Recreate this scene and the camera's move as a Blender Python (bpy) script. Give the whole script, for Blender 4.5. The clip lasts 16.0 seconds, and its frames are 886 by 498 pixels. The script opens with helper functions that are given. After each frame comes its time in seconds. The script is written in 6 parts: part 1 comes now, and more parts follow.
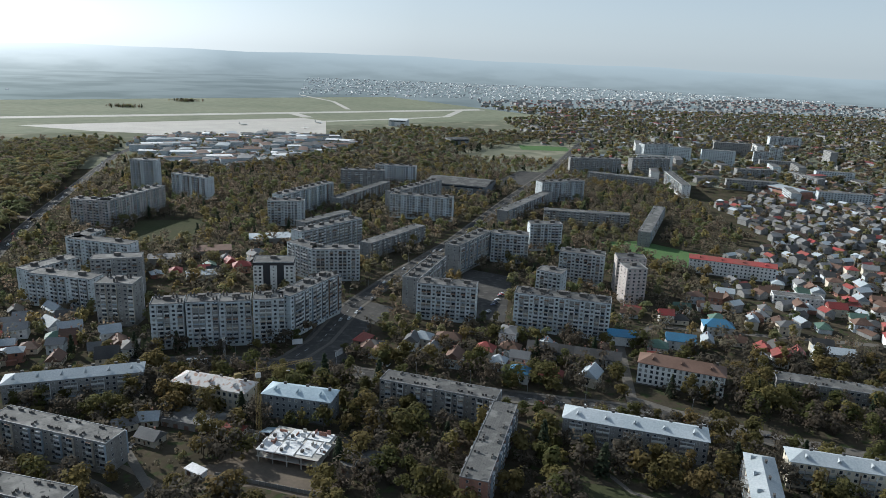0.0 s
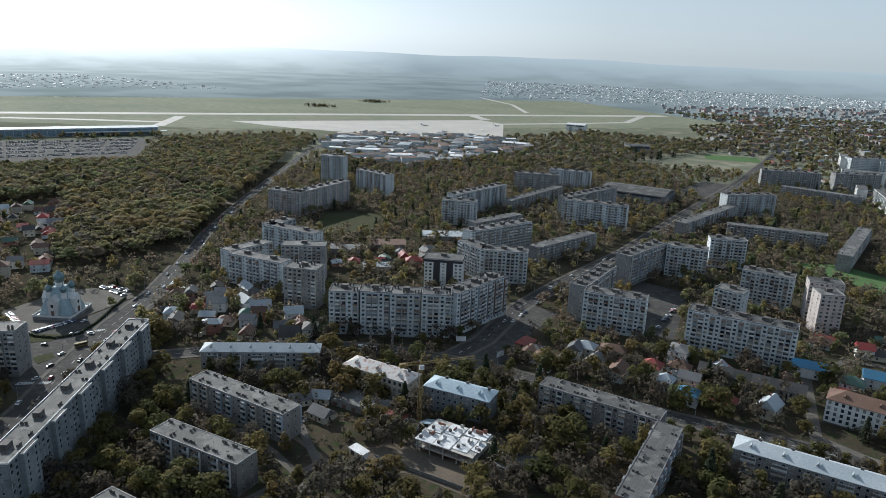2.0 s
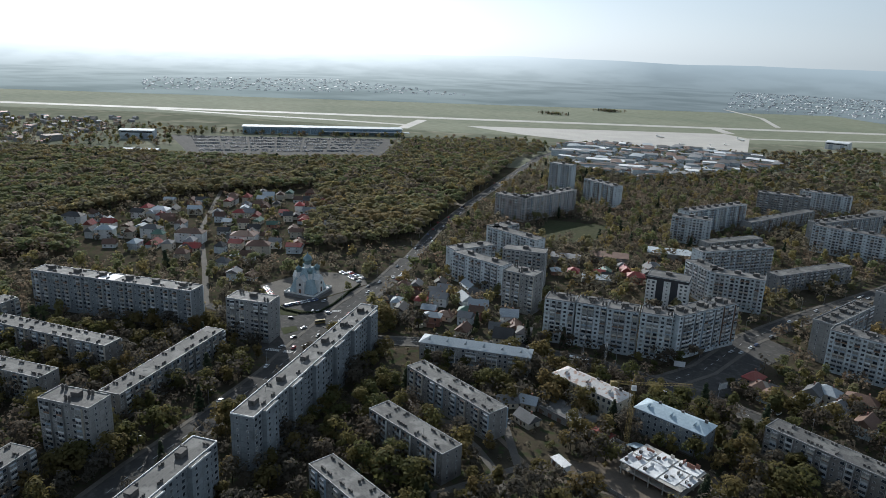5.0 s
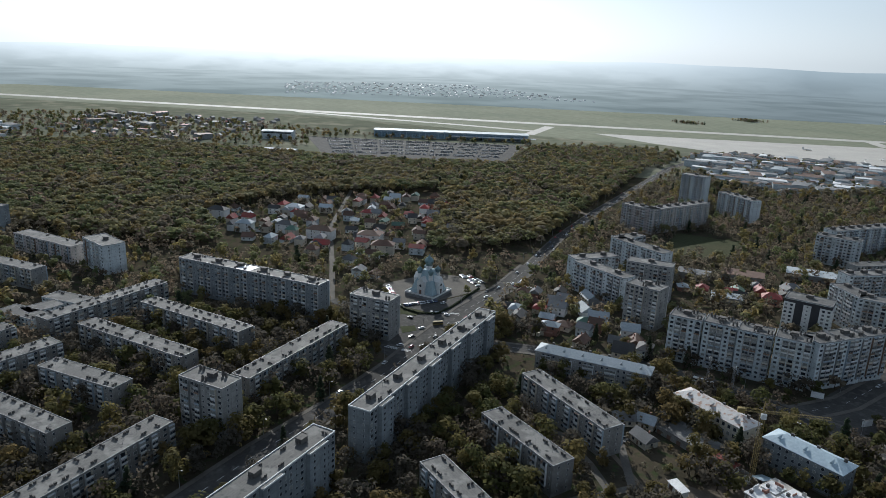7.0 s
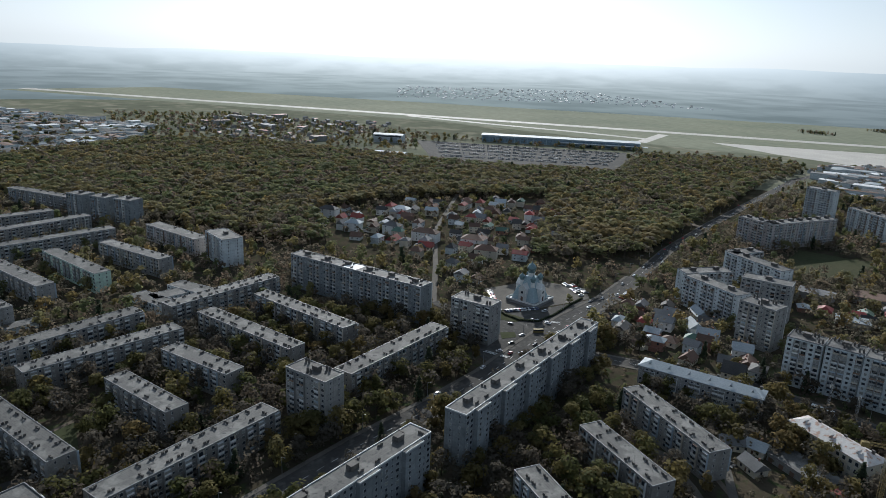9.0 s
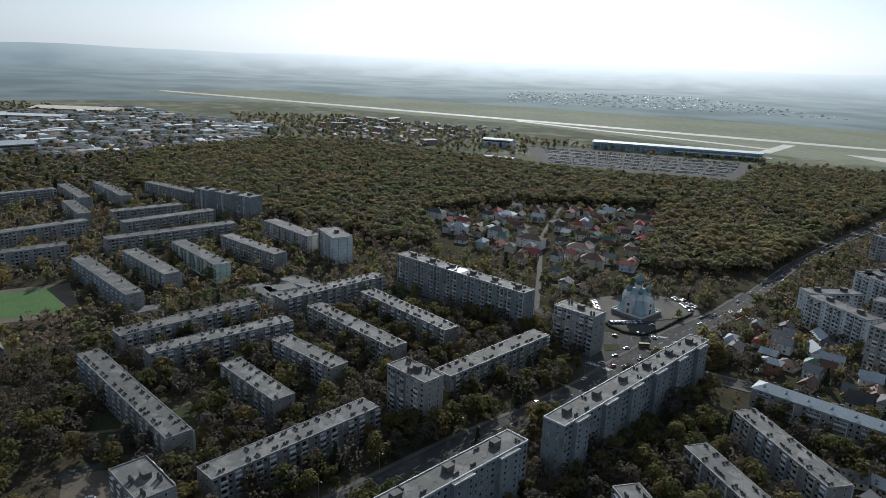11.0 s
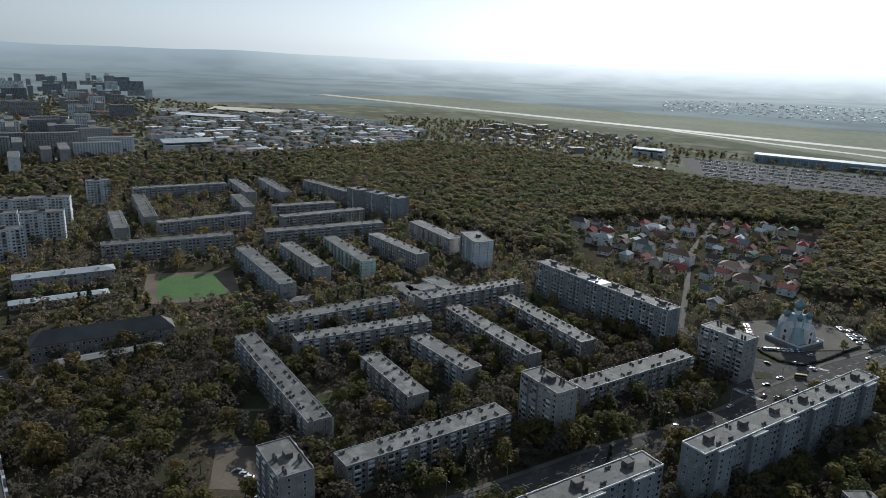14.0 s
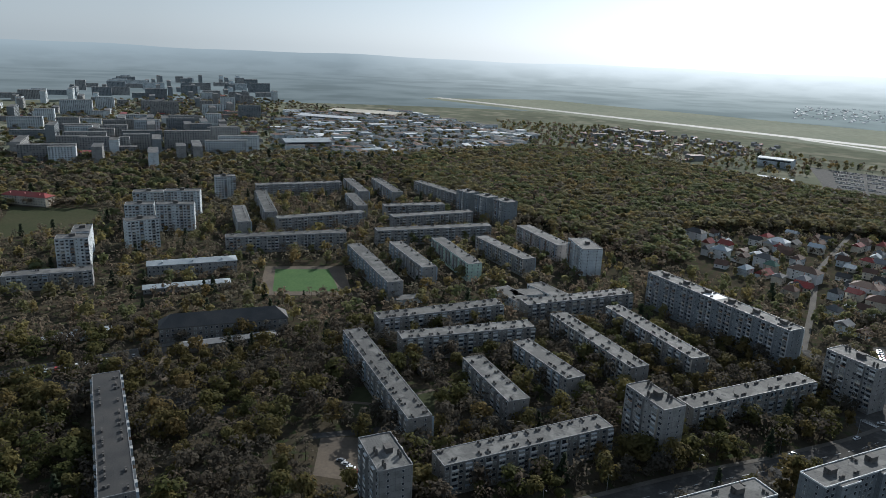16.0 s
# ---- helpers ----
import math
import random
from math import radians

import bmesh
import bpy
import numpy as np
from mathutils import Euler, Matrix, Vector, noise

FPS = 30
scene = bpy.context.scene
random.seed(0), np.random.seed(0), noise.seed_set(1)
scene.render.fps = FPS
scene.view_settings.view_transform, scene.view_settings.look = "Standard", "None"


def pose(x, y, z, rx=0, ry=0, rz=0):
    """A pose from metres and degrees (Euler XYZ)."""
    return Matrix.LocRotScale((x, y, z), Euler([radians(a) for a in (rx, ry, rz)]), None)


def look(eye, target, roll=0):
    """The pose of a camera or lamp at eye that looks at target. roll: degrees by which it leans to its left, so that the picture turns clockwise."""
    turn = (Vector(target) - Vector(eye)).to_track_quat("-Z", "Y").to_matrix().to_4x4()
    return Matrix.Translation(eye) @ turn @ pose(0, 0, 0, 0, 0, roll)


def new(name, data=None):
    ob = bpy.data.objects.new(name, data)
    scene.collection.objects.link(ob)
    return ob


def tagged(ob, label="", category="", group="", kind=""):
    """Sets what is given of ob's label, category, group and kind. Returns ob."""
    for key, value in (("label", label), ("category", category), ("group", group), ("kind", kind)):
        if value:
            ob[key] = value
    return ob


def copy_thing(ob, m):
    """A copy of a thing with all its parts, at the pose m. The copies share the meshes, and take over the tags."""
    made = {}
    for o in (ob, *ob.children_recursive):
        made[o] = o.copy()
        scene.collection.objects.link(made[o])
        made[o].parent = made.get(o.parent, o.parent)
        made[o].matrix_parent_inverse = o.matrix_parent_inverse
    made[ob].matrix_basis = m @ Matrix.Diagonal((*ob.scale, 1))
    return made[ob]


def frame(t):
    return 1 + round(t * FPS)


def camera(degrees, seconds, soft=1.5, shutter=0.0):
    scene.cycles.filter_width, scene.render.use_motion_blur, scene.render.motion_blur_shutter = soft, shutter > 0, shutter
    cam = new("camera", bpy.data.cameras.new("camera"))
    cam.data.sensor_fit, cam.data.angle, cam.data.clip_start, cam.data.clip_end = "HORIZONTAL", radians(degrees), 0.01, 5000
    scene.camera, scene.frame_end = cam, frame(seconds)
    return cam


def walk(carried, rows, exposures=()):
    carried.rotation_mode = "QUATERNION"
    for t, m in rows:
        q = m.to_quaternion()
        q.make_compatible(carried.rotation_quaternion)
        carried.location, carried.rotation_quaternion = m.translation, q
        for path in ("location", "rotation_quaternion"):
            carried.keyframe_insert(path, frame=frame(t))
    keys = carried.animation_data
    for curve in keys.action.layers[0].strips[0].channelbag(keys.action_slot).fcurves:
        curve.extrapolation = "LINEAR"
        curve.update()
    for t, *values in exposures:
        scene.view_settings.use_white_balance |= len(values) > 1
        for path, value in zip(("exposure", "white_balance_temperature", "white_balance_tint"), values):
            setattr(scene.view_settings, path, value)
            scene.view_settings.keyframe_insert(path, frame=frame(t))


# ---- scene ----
cam = camera(65.09, 16.0, soft=0.6)
EYE = Vector((0.0, 0.0, 180.0))


def aim(yaw, pitch, roll):
    """The hovering camera's pose: yaw to the left of +y, pitch up, roll, in degrees."""
    a, b = radians(yaw), radians(pitch)
    way = Vector((-math.sin(a) * math.cos(b), math.cos(a) * math.cos(b), math.sin(b)))
    return look(EYE, EYE + way * 100, roll)


PATH = [
    (0.0, aim(0.00, -15.72, 2.29)),
    (0.5, aim(4.39, -15.82, 2.30)),
    (1.0, aim(7.71, -15.87, 2.29)),
    (1.5, aim(11.07, -15.94, 2.29)),
    (2.0, aim(14.39, -15.99, 2.30)),
    (2.5, aim(17.73, -16.02, 2.32)),
    (3.0, aim(21.03, -16.05, 2.33)),
    (3.5, aim(24.13, -16.05, 2.34)),
    (4.0, aim(27.19, -16.06, 2.33)),
    (6.5, aim(41.22, -16.04, 2.36)),
    (7.0, aim(43.53, -16.01, 2.36)),
    (7.5, aim(45.79, -15.98, 2.35)),
    (8.0, aim(48.01, -15.97, 2.35)),
    (8.5, aim(50.19, -15.96, 2.35)),
    (9.0, aim(52.38, -15.93, 2.32)),
    (11.5, aim(63.43, -15.86, 2.34)),
    (12.0, aim(65.36, -15.84, 2.35)),
    (12.5, aim(67.20, -15.84, 2.34)),
    (13.0, aim(69.29, -15.83, 2.33)),
    (13.5, aim(71.38, -15.85, 2.32)),
    (14.0, aim(73.36, -15.84, 2.33)),
    (14.5, aim(75.36, -15.84, 2.32)),
    (15.0, aim(77.59, -15.88, 2.31)),
    (15.5, aim(79.89, -15.86, 2.31)),
    (16.0, aim(82.51, -15.91, 2.31)),
]
EXPOSURES = [(0.0, 0.85, 5800, 7), (4.0, 0.75, 5780, 8), (9.0, 0.55, 5750, 8), (16.0, 0.5, 5760, 8)]
walk(cam, PATH, EXPOSURES)

# ---- light ----
SUN_AZ, SUN_EL = 54.0, 27.0   # degrees to the left of +y, degrees up
world = bpy.data.worlds.new("world")
scene.world = world
world.use_nodes = True
wn, wl = world.node_tree.nodes, world.node_tree.links
sky = wn.new("ShaderNodeTexSky")
sky.sky_type = "NISHITA"
sky.sun_disc = False
sky.sun_elevation = radians(SUN_EL)
sky.sun_rotation = radians(-SUN_AZ)
sky.altitude = 300
sky.air_density, sky.dust_density, sky.ozone_density = 1.0, 1.6, 1.5
wn["Background"].inputs[1].default_value = 0.085
milk = wn.new("ShaderNodeHueSaturation")      # thin high haze takes most colour out of the sky
milk.inputs["Saturation"].default_value = 0.35
wl.new(sky.outputs[0], milk.inputs["Color"])
coord, up_of, ramp, veil = wn.new("ShaderNodeTexCoord"), wn.new("ShaderNodeSeparateXYZ"), wn.new("ShaderNodeValToRGB"), wn.new("ShaderNodeMix")
wl.new(coord.outputs["Generated"], up_of.inputs[0])
wl.new(up_of.outputs[2], ramp.inputs[0])
ramp.color_ramp.elements[0].color = (5.8, 6.35, 6.45, 1)
ramp.color_ramp.elements[1].position, ramp.color_ramp.elements[1].color = 0.45, (3.1, 3.8, 4.6, 1)
mid = ramp.color_ramp.elements.new(0.1)
mid.color = (4.6, 5.45, 5.95, 1)
higher = ramp.color_ramp.elements.new(0.2)
higher.color = (4.3, 5.2, 6.0, 1)
veil.data_type = "RGBA"                        # a bright veil of mist low in the sky
veil.inputs[0].default_value = 0.7
wl.new(milk.outputs[0], veil.inputs[6])
near_sun, glow, lit = wn.new("ShaderNodeVectorMath"), wn.new("ShaderNodeMapRange"), wn.new("ShaderNodeVectorMath")
near_sun.operation, lit.operation = "DOT_PRODUCT", "SCALE"    # the mist is brightest on the sun's side
near_sun.inputs[1].default_value = (-math.sin(radians(SUN_AZ)), math.cos(radians(SUN_AZ)), 0.0)
wl.new(coord.outputs["Generated"], near_sun.inputs[0])
glow.inputs[1].default_value, glow.inputs[2].default_value, glow.inputs[3].default_value, glow.inputs[4].default_value = 0.62, 1.0, 0.64, 0.97
wl.new(near_sun.outputs["Value"], glow.inputs[0])
wl.new(ramp.outputs[0], lit.inputs[0])
wl.new(glow.outputs[0], lit.inputs["Scale"])
wl.new(lit.outputs[0], veil.inputs[7])
wl.new(veil.outputs[2], wn["Background"].inputs[0])
lamp = bpy.data.lights.new("sun", "SUN")
lamp.energy, lamp.angle, lamp.color = 3.4, radians(0.8), (1.0, 0.93, 0.82)
sun = new("sun", lamp)
a, b = radians(SUN_AZ), radians(SUN_EL)
toward = Vector((-math.sin(a) * math.cos(b), math.cos(a) * math.cos(b), math.sin(b)))
sun.matrix_world = look(toward * 900, (0, 0, 0))


# ---- materials ----
def nodes_of(name):
    m = bpy.data.materials.new(name)
    m.use_nodes = True
    nt = m.node_tree
    return m, nt, nt.nodes, nt.links, nt.nodes["Principled BSDF"]


def mixer(nt, fac, a, b, mode="MIX"):
    mx = nt.nodes.new("ShaderNodeMix")
    mx.data_type, mx.blend_type = "RGBA", mode
    for sock, v in ((mx.inputs[0], fac), (mx.inputs[6], a), (mx.inputs[7], b)):
        if hasattr(v, "links"):
            nt.links.new(v, sock)
        else:
            sock.default_value = v if isinstance(v, (int, float)) else (*v, 1)
    return mx.outputs[2]


def noise_fac(nt, scale, lo=0.35, hi=0.65, detail=3.0, coord=None):
    tex = nt.nodes.new("ShaderNodeTexNoise")
    tex.inputs["Scale"].default_value, tex.inputs["Detail"].default_value = scale, detail
    if coord is None:
        geo = nt.nodes.new("ShaderNodeNewGeometry")
        coord = geo.outputs["Position"]
    nt.links.new(coord, tex.inputs["Vector"])
    mr = nt.nodes.new("ShaderNodeMapRange")
    mr.inputs[1].default_value, mr.inputs[2].default_value = lo, hi
    nt.links.new(tex.outputs[0], mr.inputs[0])
    return mr.outputs[0]


def surface(name, c1, c2, big=0.05, small=1.5, rough=0.85, c3=None, bump=0.0, vary=0.0, metal=0.0, spec=0.4):
    """Two colours blended at a large scale and a grain at a small one; vary: brightness from object to object."""
    m, nt, n, l, p = nodes_of(name)
    col = mixer(nt, noise_fac(nt, big), c1, c2)
    if c3:
        col = mixer(nt, noise_fac(nt, big * 4.3, 0.52, 0.66), col, c3)
    grain = noise_fac(nt, small, 0.25, 0.75, 4.0)
    dark = mixer(nt, 0.35, col, (0.25, 0.25, 0.25), "MULTIPLY")
    col = mixer(nt, grain, dark, col)
    if vary:
        info = n.new("ShaderNodeObjectInfo")
        mr = n.new("ShaderNodeMapRange")
        mr.inputs[3].default_value, mr.inputs[4].default_value = 1 - vary, 1 + vary
        l.new(info.outputs["Random"], mr.inputs[0])
        hsv = n.new("ShaderNodeHueSaturation")
        l.new(col, hsv.inputs["Color"])
        l.new(mr.outputs[0], hsv.inputs["Value"])
        col = hsv.outputs[0]
    l.new(col, p.inputs["Base Color"])
    p.inputs["Roughness"].default_value, p.inputs["Metallic"].default_value = rough, metal
    p.inputs["Specular IOR Level"].default_value = spec
    if bump:
        bp = n.new("ShaderNodeBump")
        bp.inputs["Strength"].default_value, bp.inputs["Distance"].default_value = bump, 0.3
        l.new(grain, bp.inputs["Height"])
        l.new(bp.outputs[0], p.inputs["Normal"])
    return m


def panel_wall(name, c1, c2, joint, pw=3.2, ph=2.8, stain=(0.3, 0.29, 0.27)):
    """Concrete panels with dark joints, in the block's own coordinates."""
    m, nt, n, l, p = nodes_of(name)
    tc, sep, add, com = n.new("ShaderNodeTexCoord"), n.new("ShaderNodeSeparateXYZ"), n.new("ShaderNodeMath"), n.new("ShaderNodeCombineXYZ")
    l.new(tc.outputs["Object"], sep.inputs[0])
    l.new(sep.outputs[0], add.inputs[0])
    l.new(sep.outputs[1], add.inputs[1])
    l.new(add.outputs[0], com.inputs[0])
    l.new(sep.outputs[2], com.inputs[1])
    br = n.new("ShaderNodeTexBrick")
    br.offset, br.squash = 0.0, 1.0
    for k, v in (("Scale", 1.0), ("Brick Width", pw), ("Row Height", ph), ("Mortar Size", 0.05), ("Mortar Smooth", 0.2)):
        br.inputs[k].default_value = v
    br.inputs["Color1"].default_value, br.inputs["Color2"].default_value, br.inputs["Mortar"].default_value = (*c1, 1), (*c2, 1), (*joint, 1)
    l.new(com.outputs[0], br.inputs["Vector"])
    col = mixer(nt, noise_fac(nt, 0.16, 0.5, 0.75), br.outputs[0], stain, "MULTIPLY")
    col = mixer(nt, 0.55, br.outputs[0], col)
    dark = mixer(nt, 0.3, col, (0.4, 0.4, 0.4), "MULTIPLY")
    col = mixer(nt, noise_fac(nt, 1.1, 0.3, 0.7), dark, col)
    info = n.new("ShaderNodeObjectInfo")
    mr = n.new("ShaderNodeMapRange")
    mr.inputs[3].default_value, mr.inputs[4].default_value = 0.86, 1.12
    l.new(info.outputs["Random"], mr.inputs[0])
    hsv = n.new("ShaderNodeHueSaturation")
    l.new(col, hsv.inputs["Color"])
    l.new(mr.outputs[0], hsv.inputs["Value"])
    l.new(hsv.outputs[0], p.inputs["Base Color"])
    p.inputs["Roughness"].default_value = 0.85
    return m


def leaf_mat(name, c1, c2, c3, fuzz=0.25, thin=0.5):
    """Foliage: colour from clump to clump and from tree to tree, some light passing through."""
    m, nt, n, l, p = nodes_of(name)
    geo = n.new("ShaderNodeNewGeometry")
    col = mixer(nt, noise_fac(nt, 0.09, 0.42, 0.58, 1.0), c1, c2)
    col = mixer(nt, noise_fac(nt, 0.012, 0.44, 0.6, 2.0), col, c3)
    mr = n.new("ShaderNodeMapRange")
    mr.inputs[3].default_value, mr.inputs[4].default_value = 0.84, 1.16
    l.new(geo.outputs["Random Per Island"], mr.inputs[0])
    hsv = n.new("ShaderNodeHueSaturation")
    l.new(col, hsv.inputs["Color"])
    l.new(mr.outputs[0], hsv.inputs["Value"])
    l.new(hsv.outputs[0], p.inputs["Base Color"])
    p.inputs["Roughness"].default_value, p.inputs["Specular IOR Level"].default_value = 0.75, 0.06
    p.inputs["Sheen Weight"].default_value, p.inputs["Sheen Roughness"].default_value = fuzz, 0.6
    p.inputs["Sheen Tint"].default_value = (0.85, 0.85, 0.55, 1)
    tr = n.new("ShaderNodeBsdfTranslucent")
    l.new(hsv.outputs[0], tr.inputs[0])
    ms = n.new("ShaderNodeMixShader")
    ms.inputs[0].default_value = thin
    l.new(p.outputs[0], ms.inputs[1])
    l.new(tr.outputs[0], ms.inputs[2])
    l.new(ms.outputs[0], n["Material Output"].inputs[0])
    return m


def glassy(name, c, rough=0.12):
    m, nt, n, l, p = nodes_of(name)
    col = mixer(nt, noise_fac(nt, 0.6, 0.3, 0.7), c, tuple(v * 2.2 for v in c))
    geo, ramp = n.new("ShaderNodeNewGeometry"), n.new("ShaderNodeValToRGB")      # drawn curtains behind some panes
    ramp.color_ramp.interpolation = "CONSTANT"
    ramp.color_ramp.elements[0].color, ramp.color_ramp.elements[1].color = (0, 0, 0, 1), (0.75, 0.75, 0.75, 1)
    ramp.color_ramp.elements[1].position = 0.86
    ramp.color_ramp.elements.new(0.66).color = (0.3, 0.3, 0.3, 1)
    l.new(geo.outputs["Random Per Island"], ramp.inputs[0])
    col = mixer(nt, ramp.outputs[0], col, (0.3, 0.3, 0.28))
    l.new(col, p.inputs["Base Color"])
    p.inputs["Roughness"].default_value = rough
    return m


M_PANEL = panel_wall("grey_panels", (0.24, 0.24, 0.235), (0.29, 0.285, 0.275), (0.12, 0.12, 0.115))
# pale bluish paint, lifted further to stand in for haze on farther blocks
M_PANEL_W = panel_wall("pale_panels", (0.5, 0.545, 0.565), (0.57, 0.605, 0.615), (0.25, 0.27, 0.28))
M_PANEL_B = panel_wall("blue_grey_panels", (0.175, 0.197, 0.21), (0.215, 0.235, 0.247), (0.1, 0.11, 0.115))
M_PANEL_P = panel_wall("pinkish_panels", (0.4, 0.355, 0.335), (0.44, 0.395, 0.37), (0.22, 0.2, 0.19))
M_PANEL_G = panel_wall("green_plaster", (0.42, 0.55, 0.46), (0.46, 0.58, 0.5), (0.3, 0.4, 0.34))
M_BRICK = panel_wall("silicate_brick", (0.2, 0.192, 0.18), (0.245, 0.235, 0.217), (0.16, 0.155, 0.145), 0.9, 0.6)
M_REDBRICK = panel_wall("red_brick", (0.26, 0.12, 0.09), (0.32, 0.15, 0.1), (0.22, 0.15, 0.12), 0.9, 0.6)
M_WHITE = surface("white_plaster", (0.72, 0.72, 0.7), (0.6, 0.6, 0.58), 0.1, 0.9, vary=0.1)
M_CREAM = surface("cream_plaster", (0.6, 0.53, 0.42), (0.5, 0.46, 0.38), 0.1, 0.9, vary=0.2)
M_BLACKP = surface("black_cladding", (0.05, 0.05, 0.055), (0.035, 0.035, 0.04), 0.1, 0.9)


def felt_roof(name, c1, c2, seam):
    """Roofing felt laid in strips, with tarred seams, patches and dust."""
    m, nt, n, l, p = nodes_of(name)
    tc = n.new("ShaderNodeTexCoord")
    br = n.new("ShaderNodeTexBrick")
    for k, v in (("Scale", 1.0), ("Brick Width", 9.0), ("Row Height", 1.1), ("Mortar Size", 0.035), ("Mortar Smooth", 0.3)):
        br.inputs[k].default_value = v
    br.inputs["Color1"].default_value, br.inputs["Color2"].default_value, br.inputs["Mortar"].default_value = (*c1, 1), (*c2, 1), (*seam, 1)
    l.new(tc.outputs["Object"], br.inputs["Vector"])
    col = mixer(nt, noise_fac(nt, 0.11, 0.5, 0.6), br.outputs[0], tuple(v * 1.55 for v in c1))
    col = mixer(nt, noise_fac(nt, 0.3, 0.6, 0.66), col, (0.05, 0.05, 0.05))
    dark = mixer(nt, 0.4, col, (0.4, 0.4, 0.4), "MULTIPLY")
    col = mixer(nt, noise_fac(nt, 1.2, 0.3, 0.7), dark, col)
    info, mr, hsv = n.new("ShaderNodeObjectInfo"), n.new("ShaderNodeMapRange"), n.new("ShaderNodeHueSaturation")
    mr.inputs[3].default_value, mr.inputs[4].default_value = 0.75, 1.25
    l.new(info.outputs["Random"], mr.inputs[0])
    l.new(col, hsv.inputs["Color"])
    l.new(mr.outputs[0], hsv.inputs["Value"])
    l.new(hsv.outputs[0], p.inputs["Base Color"])
    p.inputs["Roughness"].default_value, p.inputs["Specular IOR Level"].default_value = 0.8, 0.3
    return m


M_ROOF = felt_roof("roofing_felt", (0.1, 0.098, 0.092), (0.085, 0.083, 0.08), (0.045, 0.045, 0.045))
M_RIM = surface("parapet_flashing", (0.3, 0.3, 0.3), (0.22, 0.22, 0.22), 0.2, 1.0, 0.6, vary=0.2)
M_RIM_W = surface("white_flashing", (0.75, 0.75, 0.74), (0.6, 0.6, 0.6), 0.2, 1.0, 0.6, spec=0.25)
M_HUT = surface("dark_roof_hut", (0.085, 0.078, 0.072), (0.13, 0.12, 0.11), 0.3, 1.2)
M_GLASS = glassy("window_glass", (0.018, 0.022, 0.028))
M_GLASS_B = glassy("blue_glazing", (0.1, 0.14, 0.17))
M_FRAME = surface("window_frame_white", (0.62, 0.63, 0.64), (0.5, 0.5, 0.5), 0.3, 2.0)


def balcony_mat():
    """Each flat has clad its balcony in its own way: white, grey, blue, brown or cream."""
    m, nt, n, l, p = nodes_of("balcony_panel")
    geo, ramp = n.new("ShaderNodeNewGeometry"), n.new("ShaderNodeValToRGB")
    ramp.color_ramp.interpolation = "CONSTANT"
    ramp.color_ramp.elements[0].color = (0.4, 0.41, 0.41, 1)
    ramp.color_ramp.elements[1].position, ramp.color_ramp.elements[1].color = 0.9, (0.2, 0.13, 0.09, 1)
    for at, c in ((0.26, (0.6, 0.6, 0.58)), (0.42, (0.3, 0.36, 0.41)), (0.58, (0.24, 0.24, 0.235)), (0.72, (0.46, 0.42, 0.35)), (0.82, (0.66, 0.67, 0.67))):
        ramp.color_ramp.elements.new(at).color = (*c, 1)
    l.new(geo.outputs["Random Per Island"], ramp.inputs[0])
    dark = mixer(nt, 0.4, ramp.outputs[0], (0.4, 0.4, 0.4), "MULTIPLY")
    l.new(mixer(nt, noise_fac(nt, 0.9, 0.3, 0.7), dark, ramp.outputs[0]), p.inputs["Base Color"])
    p.inputs["Roughness"].default_value = 0.7
    return m


M_BALC = balcony_mat()
M_METAL = surface("pale_metal_roof", (0.4, 0.43, 0.45), (0.33, 0.37, 0.39), 0.08, 1.2, 0.68, vary=0.15, spec=0.25)
M_RUSTY = surface("rusting_metal_roof", (0.52, 0.5, 0.48), (0.45, 0.43, 0.41), 0.1, 0.8, 0.55, c3=(0.33, 0.19, 0.13))
M_BLUEMETAL = surface("weathered_blue_metal", (0.38, 0.47, 0.52), (0.32, 0.4, 0.46), 0.1, 0.9, 0.5)
M_TILE_RED = surface("red_roof", (0.3, 0.06, 0.055), (0.22, 0.075, 0.06), 0.1, 1.5, 0.6, vary=0.25, spec=0.2)
M_TILE_BROWN = surface("brown_roof", (0.12, 0.075, 0.055), (0.16, 0.1, 0.075), 0.1, 1.5, 0.7, vary=0.3, spec=0.2)
M_TILE_GREY = surface("slate_roof", (0.2, 0.2, 0.2), (0.15, 0.15, 0.15), 0.1, 1.5, 0.75, vary=0.35, spec=0.2)
M_TILE_BLUE = surface("blue_roof", (0.07, 0.22, 0.36), (0.08, 0.19, 0.3), 0.1, 1.5, 0.5, vary=0.2, spec=0.2)
M_TILE_DARK = surface("dark_roof", (0.06, 0.06, 0.06), (0.09, 0.085, 0.08), 0.1, 1.5, 0.7, vary=0.3, spec=0.2)
M_TILE_GREEN = surface("green_roof", (0.1, 0.17, 0.13), (0.09, 0.14, 0.11), 0.1, 1.5, 0.6, vary=0.2, spec=0.2)
M_ASPHALT = surface("asphalt", (0.058, 0.056, 0.054), (0.08, 0.076, 0.07), 0.05, 0.7, 0.95, c3=(0.105, 0.1, 0.092), spec=0.1)
M_PAVE = surface("pavement_slabs", (0.145, 0.132, 0.115), (0.115, 0.106, 0.094), 0.08, 0.8, 0.95, spec=0.1)
M_CONCRETE = surface("concrete", (0.46, 0.43, 0.38), (0.4, 0.375, 0.335), 0.02, 0.3, 0.8, spec=0.35)
M_PAINT = surface("road_paint", (0.7, 0.7, 0.68), (0.55, 0.55, 0.53), 0.2, 2.0)
M_DIRT = surface("bare_soil", (0.16, 0.13, 0.1), (0.12, 0.1, 0.08), 0.06, 0.6, 0.95, spec=0.1)
